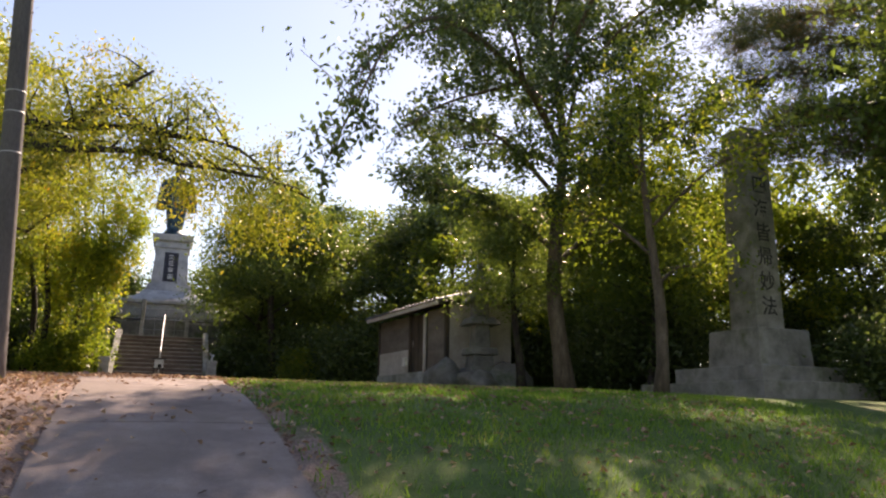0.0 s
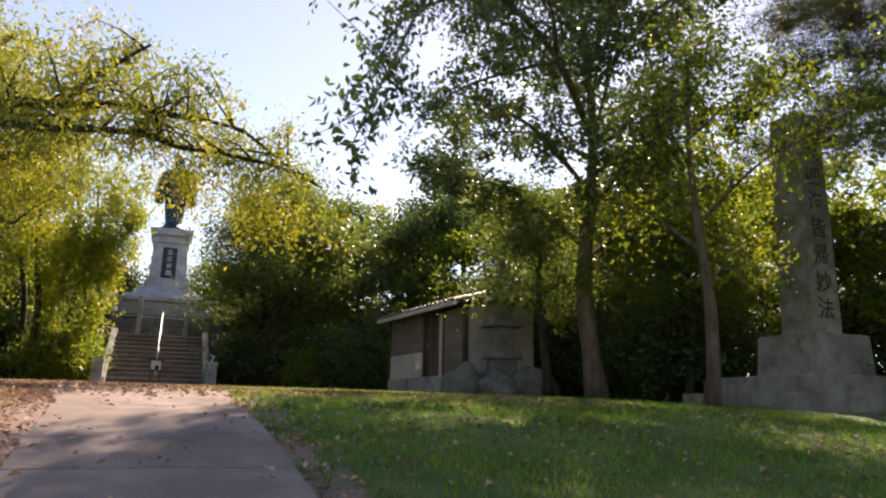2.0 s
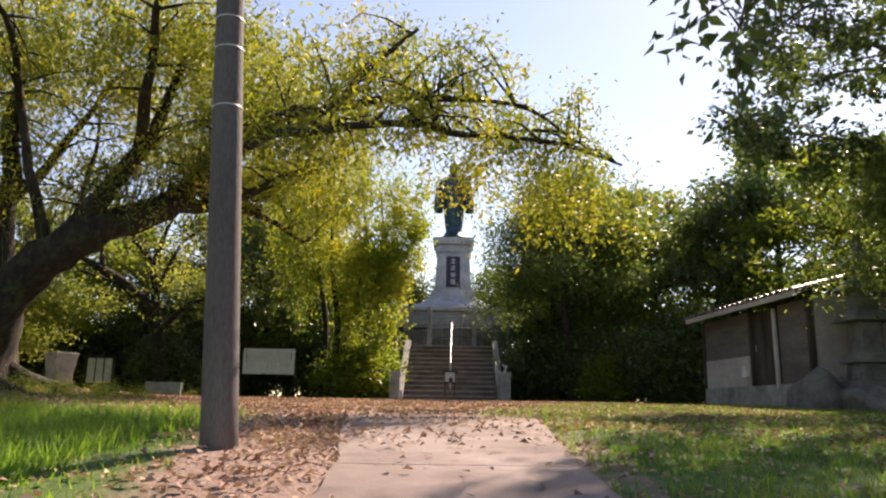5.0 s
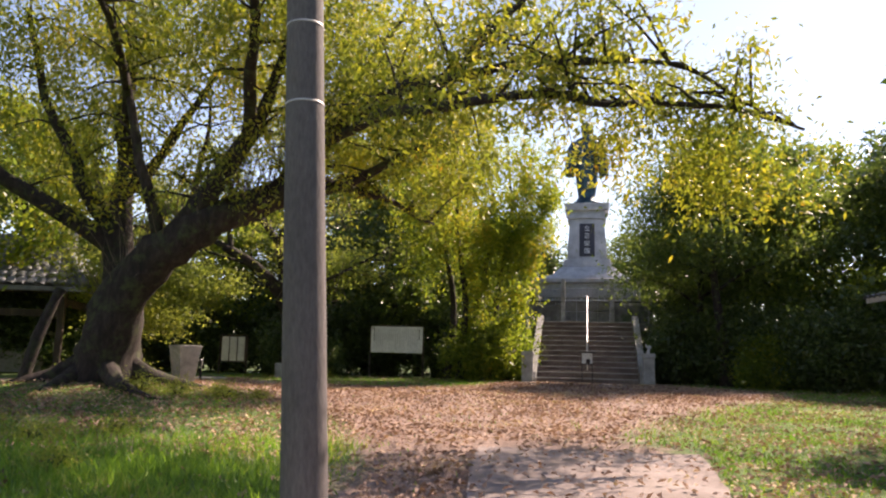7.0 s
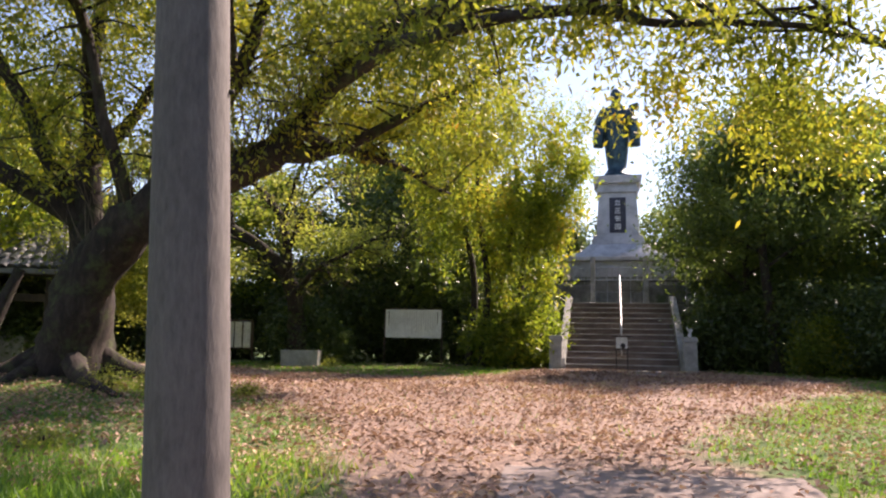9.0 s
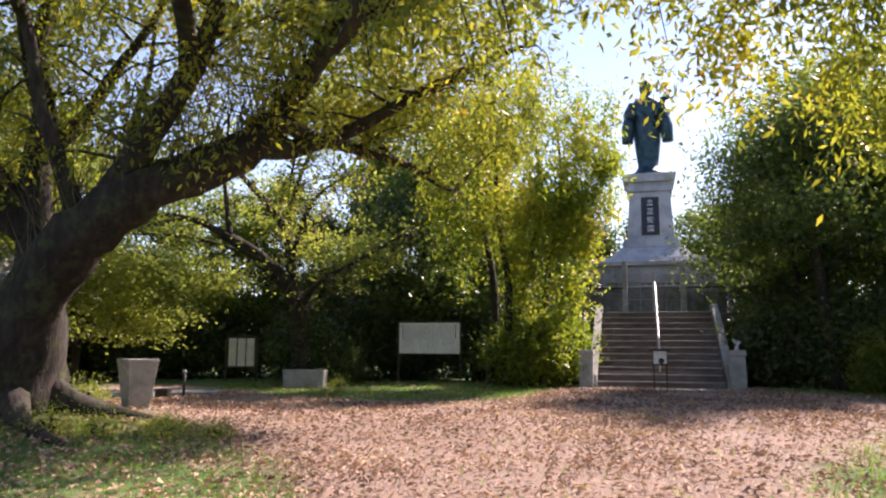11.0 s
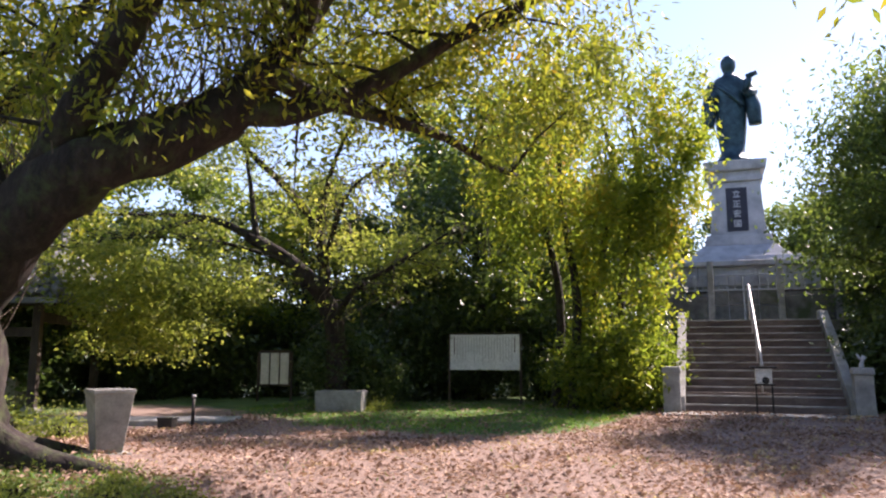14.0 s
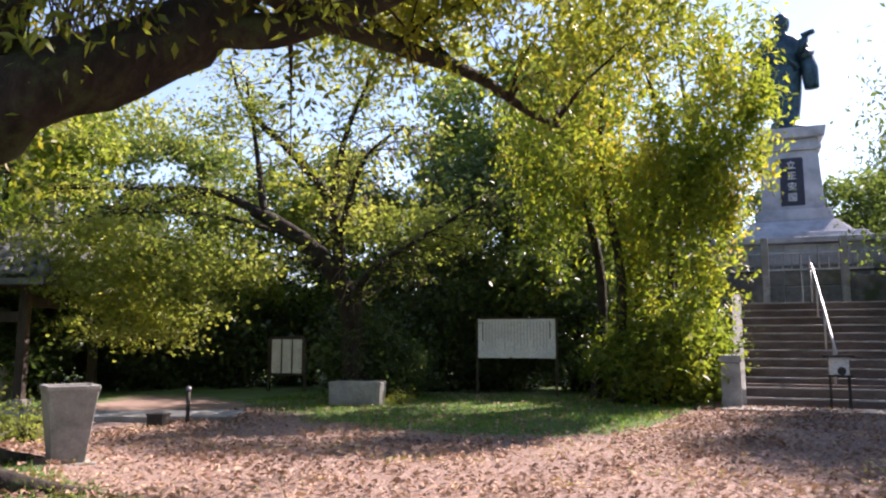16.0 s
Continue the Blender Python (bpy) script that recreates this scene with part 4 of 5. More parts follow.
def build_small_notice():
    s = thing("notice_stand", pose(-11.65, 0.35, 0, 0, 0, 8), "dark wooden notice stand with three white paper panels", "sign")
    for x in (-0.46, 0.46):
        part("leg", box((0.05, 0.05, 1.3), (x, 0.02, -0.04), 0.006), WOOD_DARK, s)
    part("backboard", box((0.86, 0.03, 0.92), (0, 0.02, 0.38), 0.006), WOOD_DARK, s)
    for k in range(3):
        part("sheet", box((0.23, 0.012, 0.8), (-0.27 + 0.27 * k, -0.005, 0.43), 0.002), PAPER, s)
    return s


def build_trough():
    t = thing("stone_trough", pose(-8.55, -1.9, ground_z(-8.55, -1.9), 0, 0, 12), "low grey stone trough planter in the grass", "planter")
    part("front_wall", box((0.98, 0.08, 0.5), (0, -0.2, -0.06), 0.012, top=(1.05, 1)), CONCRETE, t)
    part("back_wall", box((0.98, 0.08, 0.5), (0, 0.2, -0.06), 0.012, top=(1.05, 1)), CONCRETE, t)
    for s in (-1, 1):
        part("end_wall", box((0.08, 0.32, 0.48), (0.45 * s, 0, -0.06), 0.012), CONCRETE, t)
    part("soil", box((0.84, 0.32, 0.36), (0, 0, -0.04), 0.01), STONE_DARK, t)
    return t


def tapered_planter():
    """A tall planter that widens upwards, hollow at the top."""
    p = thing("tall_planter", pose(0, 0, 0), "tall tapered grey concrete planter widening to the top", "planter", "tall planters")
    prof = [(0.19, 0.0), (0.2, 0.04), (0.3, 0.93), (0.315, 0.94), (0.315, 1.0), (0.27, 1.0), (0.25, 0.86)]
    v, f = [], []
    for h, z in prof:
        v += [(-h, -h, z), (h, -h, z), (h, h, z), (-h, h, z)]
    for i in range(len(prof) - 1):
        for k in range(4):
            a, b = i * 4 + k, i * 4 + (k + 1) % 4
            f.append((a, b, b + 4, a + 4))
    f += [(3, 2, 1, 0), tuple(len(v) - 4 + k for k in range(4))]
    bm = bmesh.new()
    vs = [bm.verts.new(c) for c in v]
    for q in f:
        bm.faces.new([vs[i] for i in q])
    bmesh.ops.bevel(bm, geom=list(bm.edges), offset=0.008, segments=1, affect="EDGES")
    part("bowl", bm, CONCRETE, p)
    part("plinth", box((0.62, 0.62, 0.1), (0, 0, -0.09), 0.015), CONCRETE, p)
    return p


def roof_tiles(owner, origin, across, down, rows, cols, w, ln, mat):
    """Rows of curved pantiles laid along 'across', stepping along 'down'."""
    across, down = Vector(across).normalized(), Vector(down).normalized()
    up = across.cross(down)
    if up.z < 0:
        up = -up
    v, f = [], []
    for i in range(7):
        a = math.pi * i / 6
        for d, lift in ((0, 0.0), (ln * 1.08, 0.02)):
            v.append((across * (math.cos(a) * w * 0.5) + up * (math.sin(a) * w * 0.28 + lift) + down * d))
    for i in range(6):
        f.append((2 * i, 2 * i + 1, 2 * i + 3, 2 * i + 2))
    n = len(v)
    v += [p - up * 0.02 for p in v[:n]]
    f += [tuple(reversed([q + n for q in face])) for face in f[:6]]
    f += [(2 * i + 1, 2 * i + 1 + n, 2 * i + 3 + n, 2 * i + 3) for i in range(6)]
    me = bpy.data.meshes.new("tile")
    me.from_pydata([tuple(p) for p in v], [], f)
    me.materials.append(mat)
    for r in range(rows):
        for c in range(cols):
            o = new("tile", me)
            o.parent = owner
            o.location = Vector(origin) + across * (w * (c + 0.5)) + down * (ln * r)


def build_shed():
    s = thing("shed", pose(7.05, -3.65, 0.0, 0, 0, -83.4), "small plastered garden shed with tiled lean roof and dark door", "shed")
    W, D = 5.0, 2.2
    part("plinth", box((W + 0.06, D + 0.06, 0.6), (W / 2, D / 2, -0.2), 0.015), CONCRETE, s)
    # the long front: pale plaster below dark boards, then the door, then plain plaster
    part("wall_panel", box((2.44, 0.1, 0.72), (1.26, 0.06, 0.404), 0.008), PLASTER, s, "pale plaster lower wall panel")
    for k in range(6):
        part("board", box((2.44, 0.09 - 0.012 * (k % 2), 0.172), (1.26, 0.066, 1.13 + 0.174 * k), 0.006), PLASTER_DARK, s, "dark weathered wall board")
    part("wall_panel", box((1.14, 0.1, 1.76), (4.38, 0.06, 0.404), 0.008), PLASTER_DARK, s, "brownish plaster wall panel")
    part("side_wall", box((0.1, D - 0.14, 1.84), (0.06, D / 2 + 0.06, 0.404), 0.008), PLASTER_DARK, s)
    part("side_wall", box((0.1, D - 0.14, 1.84), (W - 0.06, D / 2 + 0.06, 0.404), 0.008), PLASTER, s)
    part("back_wall", box((W - 0.24, 0.1, 2.3), (W / 2, D - 0.06, 0.404), 0.008), PLASTER, s)
    for x in (0.0, 2.54, 3.74, 5.0):
        part("post", box((0.1, 0.13, 1.9), (x, 0.045, 0.3), 0.008), WOOD_DARK, s)
    d = part("door", box((1.08, 0.05, 1.74), (3.14, 0.09, 0.404), 0.008), WOOD_DARK, s, "dark brown plank door")
    for k in range(7):
        part("plank", box((0.145, 0.02, 1.7), (2.69 + 0.15 * k, 0.056, 0.42), 0.004), WOOD_DARK, d)
    tube("handle", [(2.72, 0.03, 1.2), (2.72, 0.03, 1.36)], [0.012, 0.012], STEEL, d, 8)
    part("downpipe", box((0.08, 0.08, 1.8), (3.78, -0.07, 0.3), 0.02), PLASTER, s, "pale plastic downpipe")
    part("meter_box", box((0.2, 0.1, 0.26), (2.3, -0.045, 0.62), 0.012), PAPER, s)
    part("fascia", box((W + 0.5, 0.05, 0.13), (W / 2, -0.37, 2.18), 0.008), PLASTER, s)
    tilt = 15
    rf = part("roof", box((W + 0.6, D + 0.85, 0.07), (0, 0, 0), 0.01, turn=pose(0, 0, 0, tilt)), WOOD_DARK, s)
    rf.matrix_basis = pose(W / 2, D / 2, 2.6)
    dn = Vector((0, -math.cos(radians(tilt)), -math.sin(radians(tilt))))
    roof_tiles(rf, Vector((-(W + 0.6) / 2, 0, 0)) - dn * ((D + 0.85) / 2) + Vector((0, -0.03, 0.075)), (1, 0, 0), dn, 10, 22, (W + 0.6) / 22, (D + 0.85) / 10, TILE)
    return s


def build_pavilion():
    """The open wash pavilion with a tiled hipped roof behind the old tree."""
    p = thing("pavilion", pose(-16.7, -3.6, 0, 0, 0, 20), "open wooden pavilion with a grey tiled hip-and-gable roof", "pavilion")
    W, D = 3.4, 2.8
    for x in (-W / 2, W / 2):
        for y in (-D / 2, D / 2):
            part("pillar", box((0.17, 0.17, 2.2), (x, y, 0.02), 0.012), WOOD_DARK, p)
            part("pillar_base", box((0.32, 0.32, 0.14), (x, y, -0.08), 0.02), STONE, p)
        part("beam", box((0.14, D - 0.18, 0.22), (x, 0, 1.86), 0.01), WOOD_DARK, p)
    for y in (-D / 2, D / 2):
        part("beam", box((W + 0.7, 0.14, 0.22), (0, y, 2.222), 0.01), WOOD_DARK, p)
        part("beam", box((W - 0.18, 0.12, 0.2), (0, y, 1.55), 0.01), WOOD_DARK, p)
    part("basin", box((1.5, 0.8, 0.7), (0, 0, -0.04), 0.03), STONE, p, "grey stone water basin")
    hw, hd, z0, z1, rw = W / 2 + 0.75, D / 2 + 0.75, 2.35, 3.75, 1.1
    v = [(-hw, -hd, z0), (hw, -hd, z0), (hw, hd, z0), (-hw, hd, z0), (-rw, 0, z1), (rw, 0, z1)]
    v += [(a, b, c - 0.12) for a, b, c in v]
    f = [(0, 1, 5, 4), (2, 3, 4, 5), (1, 2, 5), (3, 0, 4)]
    f += [tuple(reversed([q + 6 for q in g])) for g in f]
    f += [(1, 0, 6, 7), (2, 1, 7, 8), (3, 2, 8, 9), (0, 3, 9, 6)]
    rf = link_mesh("roof", v, f, TILE, p)
    slope = Vector((0, -hd, z0 - z1))
    rows = 7
    for r in range(rows):
        t0 = r / rows
        half = rw + (hw - rw) * (t0 + 0.05)
        n = int(2 * half / 0.26)
        roof_tiles(rf, Vector((-n * 0.13, 0, z1 + 0.03)) + slope * t0, (1, 0, 0), slope, 1, n, 0.26, slope.length / rows, TILE)
    right = Vector((hw - rw, 0, z0 - z1))
    for r in range(rows):
        t0 = r / rows
        n = max(1, int(2 * hd * (t0 + 0.06) / 0.26))
        roof_tiles(rf, Vector((rw, -n * 0.13, z1 + 0.03)) + right * t0, (0, 1, 0), right, 1, n, 0.26, right.length / rows, TILE)
    part("ridge", box((2 * rw + 0.5, 0.26, 0.3), (0, 0, z1), 0.04), TILE, p)
    for s in (-1, 1):
        part("ridge_end", box((0.16, 0.36, 0.46), (s * (rw + 0.3), 0, z1 - 0.03), 0.05), TILE, p)
        for q in (-1, 1):
            tube("hip_ridge", [(s * rw, 0, z1 + 0.1), (s * (rw + hw) / 2, q * hd / 2, (z0 + z1) / 2 + 0.1), (s * hw, q * hd, z0 + 0.12)], [0.09, 0.1, 0.11], TILE, p, 8)
    return p


def build_stele():
    s = thing("stone_stele", pose(12.75, -15.1, ground_z(12.75, -15.1), 0, 0, 3), "tall square stone stele with carved characters on stepped base", "stele")
    part("step", box((3.7, 3.7, 0.4), (0, 0, -0.14), 0.03), STONE, s)
    part("step", box((2.6, 2.6, 0.34), (0, 0, 0.262), 0.03), STONE, s)
    part("die", box((1.55, 1.55, 0.84), (0, 0, 0.604), 0.03, top=(0.95, 0.95)), STONE, s)
    part("shaft", box((0.8, 0.8, 4.75), (0, 0, 1.446), 0.025, top=(0.88, 0.88)), STONE, s)
    part("top", box((0.69, 0.69, 0.1), (0, 0, 6.198), 0.02, top=(0.3, 0.3)), STONE, s)
    for k, ch in enumerate("一天四海皆帰妙法"):
        h = 5.9 - k * 0.565
        y = -0.4 + 0.0101 * (h - 1.446)
        letters(ch, 0.46, INK, s, pose(0, y - 0.002, h, 89.4, 0, 0), "character", 0.006)
    return s


def build_pagoda():
    """A stone tower of stacked roofs on rough rocks."""
    p = thing("stone_pagoda", pose(8.25, -9.65, 0.1), "dark weathered stone tower of stacked tiers on rocks", "pagoda")
    z = 0.0
    for w, h, name in ((0.9, 0.3, "base"), (0.62, 0.34, "block"), (0.8, 0.2, "drum"), (0.46, 0.62, "block"), (0.92, 0.22, "roof"), (0.42, 0.42, "block"), (0.82, 0.2, "roof"), (0.36, 0.3, "block"), (0.7, 0.18, "roof"), (0.14, 0.5, "finial")):
        part(name, box((w, w, h), (0, 0, z), 0.04 if w > 0.2 else 0.02, top=(0.7, 0.7) if name == "roof" else (0.94, 0.94)), STONE_DARK, p)
        z += h - 0.004
    return p


def rock(name, size, seed, mat, label):
    bm = bmesh.new()
    bmesh.ops.create_icosphere(bm, subdivisions=3, radius=0.5)
    for v in bm.verts:
        n = v.co.normalized()
        k = 1 + 0.35 * noise.noise(n * 1.3 + Vector((seed, 0, 0))) + 0.12 * noise.noise(n * 4 + Vector((0, seed, 0)))
        v.co = Vector((n.x * size[0] * k, n.y * size[1] * k, n.z * size[2] * k + size[2] * 0.42)) * 0.5
    ob = part(name, bm, mat, None, "", True)
    return tagged(ob, label, "rock", "garden rocks")


def scatter(name, count, region, mat, seed, maker, label, size):
    """Many small flat things lying or standing on the ground, as one mesh."""
    rng = np.random.default_rng(seed)
    pts = []
    x0, x1, y0, y1 = region
    while len(pts) < count:
        x, y = rng.uniform(x0, x1), rng.uniform(y0, y1)
        if maker(x, y, rng.random()):
            pts.append((x, y, ground_z(x, y)))
    return np.array(pts), rng


def fallen_leaves():
    def keep(x, y, r):
        l, rr = path_edges(y)
        d = 0.5 + 0.6 * noise.noise((x * 0.7, y * 0.7, 9))
        if y < -14.5 and l < x < rr:
            return r < (0.018 if y < -19 else 0.1)
        extra = 0.8 if (-10 < x < -1.2 and -16.5 < y < -8.5) else (0.5 if 0.8 < x < 6 and -18 < y < -6 else 0.14)
        return r < max(extra, (worn(x, y) - 0.3) * 1.9) * d
    pts, rng = scatter("fallen_leaves", 62000, (-10, 7.5, -30, 1), LITTER, 12, keep, "", 0.07)
    n = len(pts)
    pts[:, 2] += 0.012 + rng.uniform(0, 0.03, n)
    onpath = np.array([y < -14.5 and path_edges(y)[0] < x < path_edges(y)[1] for x, y, z in pts])
    pts[onpath, 2] += 0.03
    v = np.empty((n, 4, 3))
    a = rng.uniform(0, 2 * math.pi, n)
    ax = np.stack([np.cos(a), np.sin(a), rng.normal(size=n) * 0.3], 1)
    sd = np.stack([-np.sin(a), np.cos(a), rng.normal(size=n) * 0.35], 1)
    ln = (rng.uniform(0.035, 0.085, n))[:, None]
    curl = np.array([0, 0, 1.0]) * ln * rng.uniform(0.05, 0.35, n)[:, None]
    v[:, 0] = pts - ax * ln * 0.5
    v[:, 1] = pts + sd * ln * 0.28 + curl
    v[:, 2] = pts + ax * ln * 0.5
    v[:, 3] = pts - sd * ln * 0.28 + curl
    ob = link_mesh("fallen_leaves", v.reshape(-1, 3), [t for i in range(0, 4 * n, 4) for t in ((i, i + 1, i + 2), (i, i + 2, i + 3))], LITTER)
    tagged(ob, "brown and yellow fallen leaves strewn on earth and grass", "leaf litter", "", "stuff")


def grass():
    def keep(x, y, r):
        l, rr = path_edges(y)
        if y < -14.3 and l - 0.05 < x < rr + 0.05:
            return False
        if x > 9 and y < -13:
            return False
        d = 0.75 + 0.5 * noise.noise((x * 0.5, y * 0.5, 2))
        return r < max(0.02, 1 - (worn(x, y) - 0.15) * 2.1) * d
    made = []
    for count, region, tall, seed in ((120000, (-10, 10.5, -27, -9), 0.055, 1), (26000, (-11, 9, -9, 1), 0.055, 2), (24000, (-9.5, -2.2, -20.5, -15.2), 0.13, 3)):
        pts, rng = scatter("grass", count, region, GRASS, seed, keep, "", 0)
        n = len(pts)
        a = rng.uniform(0, 2 * math.pi, n)
        h = tall * rng.uniform(0.5, 1.4, n)
        w = 0.006 + 0.006 * rng.random(n)
        bend = rng.normal(size=(n, 2)) * (h * 0.55)[:, None]
        v = np.empty((n, 3, 3))
        pts[:, 2] -= 0.02
        v[:, 0] = pts + np.stack([np.cos(a) * w, np.sin(a) * w, 0 * w], 1)
        v[:, 1] = pts - np.stack([np.cos(a) * w, np.sin(a) * w, 0 * w], 1)
        v[:, 2] = pts + np.stack([bend[:, 0], bend[:, 1], h + 0.02], 1)
        made.append(v.reshape(-1, 3))
    v = np.vstack(made)
    ob = link_mesh("grass", v, [(i, i + 1, i + 2) for i in range(0, len(v), 3)], GRASS)
    tagged(ob, "short green lawn grass with longer tufts", "grass", "", "stuff")


# ---- the place ----
build_ground()
build_path()
build_side_path()
build_stairs()
a_post = gate_post()
a_post.matrix_basis = pose(-1.78, 0.02, 0)
copy_thing(a_post, pose(1.78, 0.02, 0))
finial = thing("post_ornament", pose(1.78, 0.02, 0.942), "small pale stone ornament on a gate post", "ornament")
tube("stem", [(0, 0, -0.004), (0, 0, 0.05), (0.02, 0, 0.14), (0.06, 0, 0.22)], [0.06, 0.045, 0.03, 0.05], GRANITE, finial, 10, 0.2)
tube("wing", [(0.03, 0, 0.13), (-0.04, 0, 0.2), (-0.08, 0, 0.27)], [0.025, 0.03, 0.012], GRANITE, finial, 8)
build_rail()
build_offering_stand()
build_monument()
build_statue()
build_pole()
build_prop()
build_sign()
build_small_notice()
build_trough()
pl = tapered_planter()
put(pl, -7.8, -9.35, 58, 0.75)
build_shed()
build_pavilion()
build_stele()
build_pagoda()
for x, y, sz, seed in ((7.35, -9.45, (1.3, 1.0, 1.1), 1), (7.9, -10.35, (1.4, 1.0, 0.8), 2), (8.9, -9.9, (1.5, 1.2, 1.0), 4), (8.25, -9.65, (1.5, 1.3, 0.75), 6)):
    put(rock("rock", sz, seed, STONE_DARK, "rough dark garden rock beside the stone tower"), x, y, seed * 40)

# ---- trees ----
old_cherry()
overhang_tree()
pine()
hut_tree()
stair_side_tree()
small = grown_tree("slender_tree", "slender pale-barked tree with light leaves", 7.5, 2.4, 0.14, 0.26, LEAF_LIGHT, 11000, 0.11, 51, BARK_PALE, 9)
put(small, 9.7, -15.6, 0, 1)
forked = grown_tree("garden_tree", "dark green tree with drooping crown beside the stairs", 7.4, 2.3, 0.17, 0.33, LEAF_GREEN, 24000, 0.12, 52, BARK, 12, 0.5)
put(forked, 4.1, 0.6, 0, 1.1)
again(forked, 9.0, -10.7, 40, 0.72)
again(forked, 3.4, 2.7, 200, 0.95)
again(forked, 11.6, -12.6, 150, 0.6)
# tree added past the right edge of view to shade the lawn
again(forked, 13.2, -20.8, 80, 1.3)
protos = [
    grown_tree("forest_tree", "broadleaf forest tree with a dense green crown", 9.5, 3.2, 0.2, 0.12, LEAF_GREEN, 15000, 0.21, 61, BARK, 14, 0.3, 0.55, 0.34, group="forest trees"),
    grown_tree("forest_tree", "dark evergreen forest tree leafy to the ground", 8.5, 3.0, 0.2, 0.06, LEAF_DARK, 16000, 0.2, 62, BARK, 14, 0.3, 0.55, 0.34, group="forest trees"),
    grown_tree("forest_tree", "light green forest tree catching the sun", 9.0, 3.0, 0.18, 0.15, LEAF_LIGHT, 14000, 0.2, 63, BARK, 13, 0.35, 0.55, 0.34, group="forest trees"),
]
spots = [
    (0, 6.2, 3.6, 0.85), (1, 9.2, 1.0, 0.9), (2, 8.2, 6.5, 0.95), (0, 12.0, 3.0, 1.05), (1, 5.2, 8.5, 0.75), (0, 4.6, 14.5, 0.85), (1, -4.4, 14.0, 0.9), (1, 0.3, 16.5, 0.8), (1, -2.6, 15.2, 0.8), (0, 2.7, 15.4, 0.75), (1, -5.6, 10.0, 0.85), (0, -8.0, 12.0, 1.0), (2, 7.0, 11.5, 0.9),
    (2, 11.6, -2.6, 0.85), (2, 14.6, -6.4, 0.85), (0, 16.4, -0.6, 0.9), (2, 13.4, -10.3, 0.8), (2, 17.8, -10.4, 0.8), (2, 19.5, -5.0, 0.9), (2, 21.0, -17.0, 0.8), (2, 20.0, -21.5, 0.7), (2, 22.5, -11.5, 0.9), (1, 17.6, -13.8, 0.6), (2, 15.8, -12.6, 0.6), (1, 13.2, -4.4, 0.85), (1, 3.5, 4.6, 0.5), (0, 3.8, 6.6, 0.55),
    (0, -6.3, 5.0, 0.9), (1, -7.0, 3.2, 0.7), (1, -9.6, 4.2, 0.72), (2, -12.6, 3.0, 0.7), (0, -15.6, 1.8, 0.72), (1, -13.2, 6.5, 0.8), (2, -17.8, -2.2, 0.95), (0, -19.0, -7.0, 1.05), (2, -17.0, -12.0, 0.95),
    (1, -21.0, 2.0, 1.1), (0, -9.0, 8.5, 1.1), (0, 11.0, 9.0, 0.9), (2, 18.0, 4.0, 0.8), (1, -22.0, -12.0, 1.1), (0, -18.0, -18.5, 1.0), (1, 22.0, -26.0, 1.0), (0, -14.0, -26.0, 1.0),
    (2, 0.0, -44.0, 1.1), (0, 9.0, -42.0, 1.2), (1, -9.0, -40.0, 1.2), (0, 17.0, -35.0, 1.1), (0, 28.0, -18.0, 1.2), (1, -28.0, -4.0, 1.2),
]
used = set()
for i, (k, x, y, sc) in enumerate(spots):
    if k in used:
        again(protos[k], x, y, i * 77.0, sc)
    else:
        used.add(k)
        put(protos[k], x, y, i * 77.0, sc)

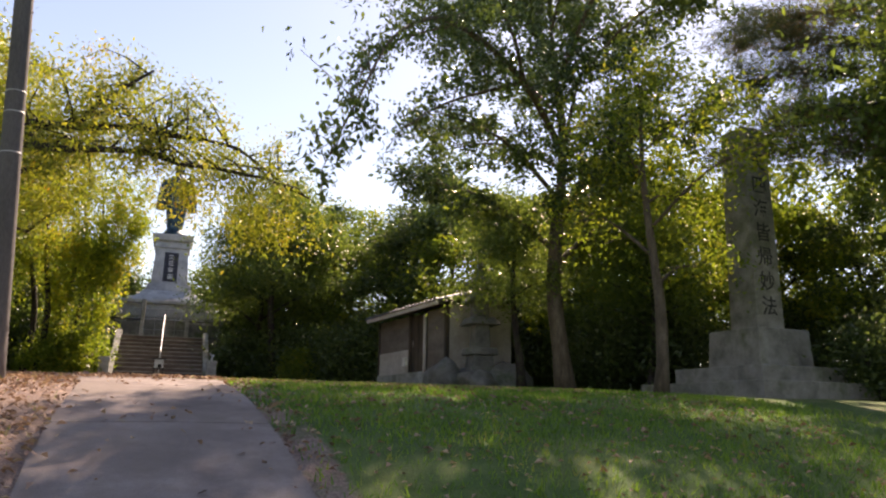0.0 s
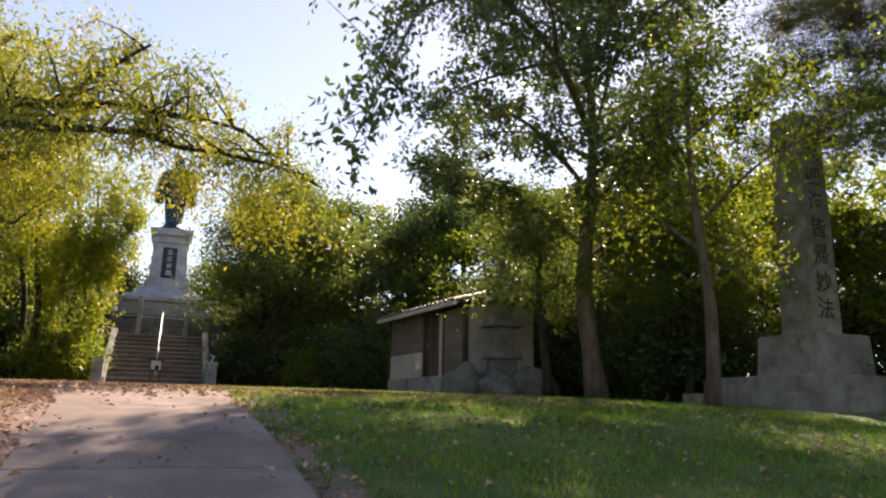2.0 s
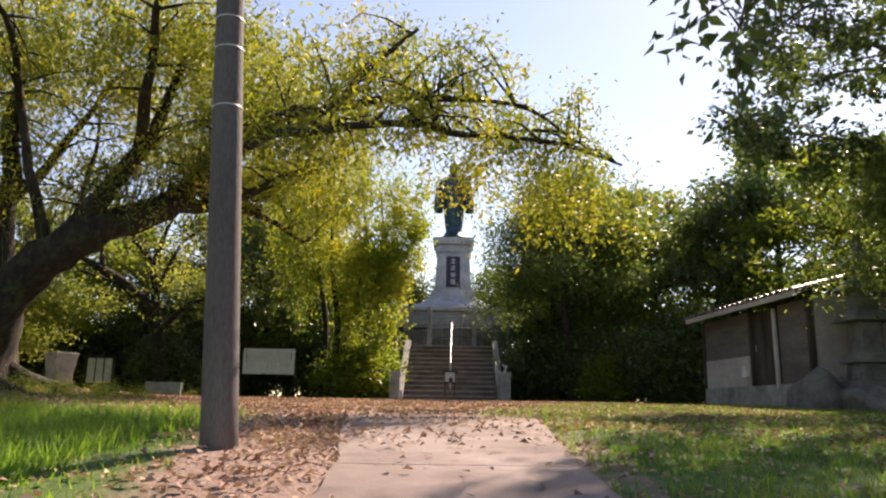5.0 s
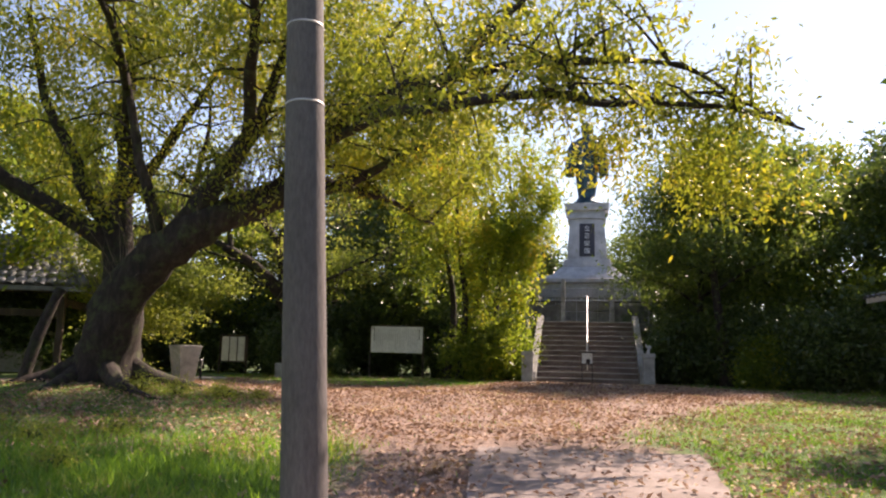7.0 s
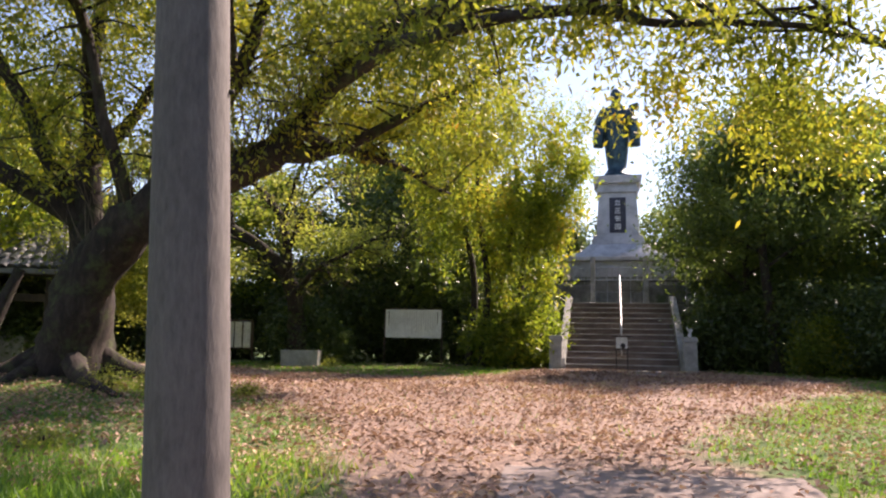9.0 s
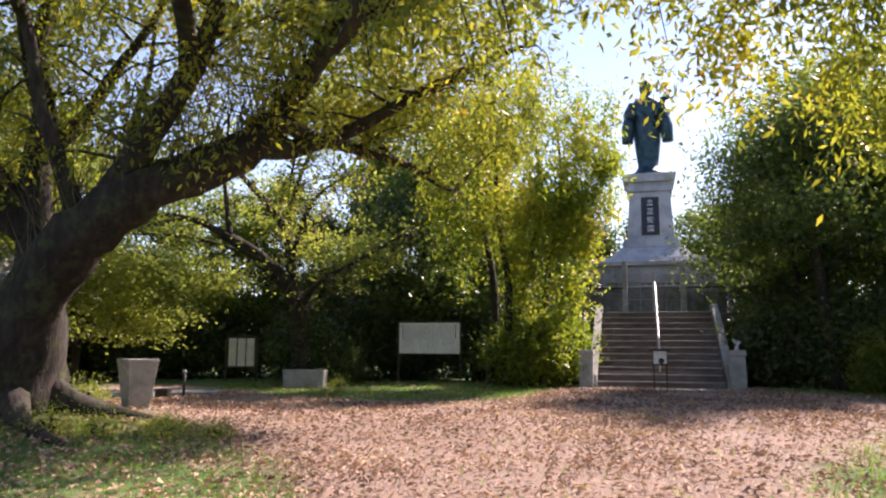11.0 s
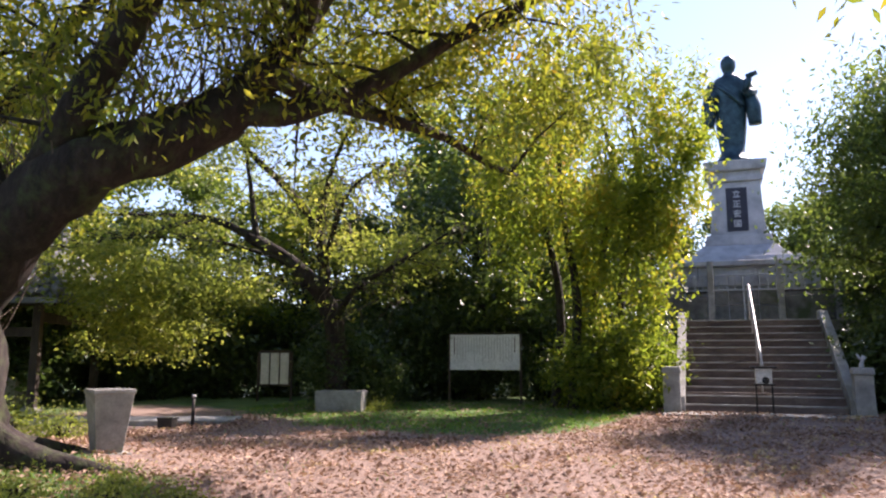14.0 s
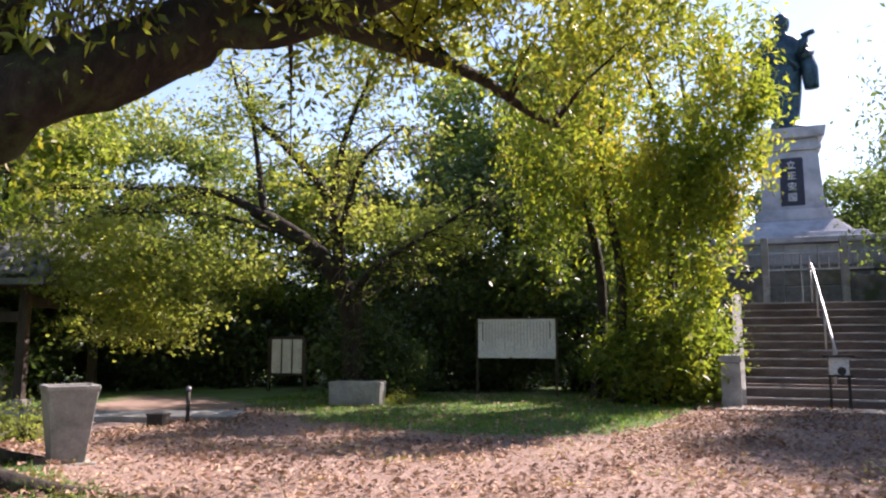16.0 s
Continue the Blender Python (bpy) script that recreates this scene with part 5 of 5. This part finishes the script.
bush_a = shrub("camellia_bush", "glossy dark green evergreen bush leafy to the ground", (1.2, 1.1, 1.1), LEAF_DARK, 9000, 0.12, 71, group="evergreen bushes")
bush_b = shrub("laurel_bush", "light green bush with broad leaves by the stairs", (1.1, 1.0, 0.95), LEAF_LIGHT, 8000, 0.13, 72, group="light green bushes")
put(bush_b, -3.1, 0.2, 0, 1.0)
for i, (x, y, sc) in enumerate(((-3.8, 1.3, 0.8), (-2.6, 1.5, 0.9), (5.0, -0.6, 0.8))):
    again(bush_b, x, y, i * 100.0, sc)
put(bush_a, -5.2, 3.3, 0, 1.2)
for i, (x, y, sc) in enumerate(((8.4, 3.0, 1.2), (9.6, 4.6, 1.3), (7.3, 1.4, 1.0), (14.8, -7.3, 1.4), (16.8, -4.0, 1.5), (18.6, -1.8, 1.6), (19.6, -8.0, 1.5), (-7.2, 3.1, 1.1), (-9.2, -0.5, 0.85), (-8.4, -0.3, 0.55), (-9.0, 2.2, 1.1), (-10.8, 3.0, 1.2), (-13.2, 2.6, 1.2), (-15.2, 0.2, 1.1), (-16.8, -3.0, 1.2), (-11.0, 3.6, 1.4), (-8.0, 4.0, 1.5), (3.0, 1.9, 1.0), (4.4, 1.5, 1.2), (5.6, 0.0, 1.1), (6.4, -1.6, 1.0),
                                (11.6, -5.2, 1.3), (11.7, -7.8, 1.2), (11.6, -9.6, 1.1), (12.4, -12.0, 1.2), (15.6, -12.8, 1.2), (17.2, -14.6, 1.1), (18.0, -17.5, 1.1), (12.6, -6.0, 1.5), (14.5, -9.0, 1.5), (-2.6, 3.2, 1.0), (-3.8, 4.4, 1.1), (2.9, 3.8, 1.0), (-18.6, -0.6, 1.4), (-20.5, -4.0, 1.4), (-16.4, 1.6, 1.4), (-19.5, -9.0, 1.3), (-17.5, 1.0, 1.5), (-14.2, 1.6, 1.3), (-15.8, 3.5, 1.6), (-19.2, 3.0, 1.6), (-12.0, 4.8, 1.5), (13.6, -4.2, 1.4), (11.2, -11.2, 0.9), (14.2, -16.9, 0.8))):
    again(bush_a, x, y, i * 63.0, sc)
weed = shrub("weed_clump", "low pale green weeds growing in the grass", (0.5, 0.45, 0.2), LEAF_MAPLE, 1500, 0.07, 81, 5, 0.0, "weeds", "weeds")
put(weed, -6.6, -11.6, 0, 0.5)
for i, (x, y, sc) in enumerate(((-5.9, -11.3, 0.45), (-7.2, -11.7, 0.5), (-5.4, -11.0, 0.4), (-9.6, -8.3, 0.7), (-10.3, -8.6, 0.9), (-6.2, -10.9, 0.4), (-7.8, -1.6, 0.45), (-5.2, -15.2, 0.4), (-6.0, -16.6, 0.5), (-4.4, -17.2, 0.4), (-7.2, -15.0, 0.5), (-5.6, -16.0, 0.45), (-6.6, -15.8, 0.4))):
    again(weed, x, y, i * 50.0, sc)
lamp_post = thing("marker_post", pose(-9.5, -5.6, ground_z(-9.5, -5.6)), "thin dark metal marker post beside the side path", "post")
tube("rod", [(0, 0, -0.05), (0, 0, 0.5)], [0.03, 0.03], IRON, lamp_post, 10)
tube("cap", [(0, 0, 0.5), (0, 0, 0.56)], [0.04, 0.035], STEEL, lamp_post, 10)
crate = thing("small_box", pose(-9.7, -6.0, ground_z(-9.7, -6.0), 0, 0, 10), "small black box on the side path", "box")
part("case", box((0.26, 0.2, 0.17), (0, 0, -0.01), 0.01), IRON, crate)
part("lid", box((0.28, 0.22, 0.03), (0, 0, 0.162), 0.006), IRON, crate)
fallen_leaves()
grass()
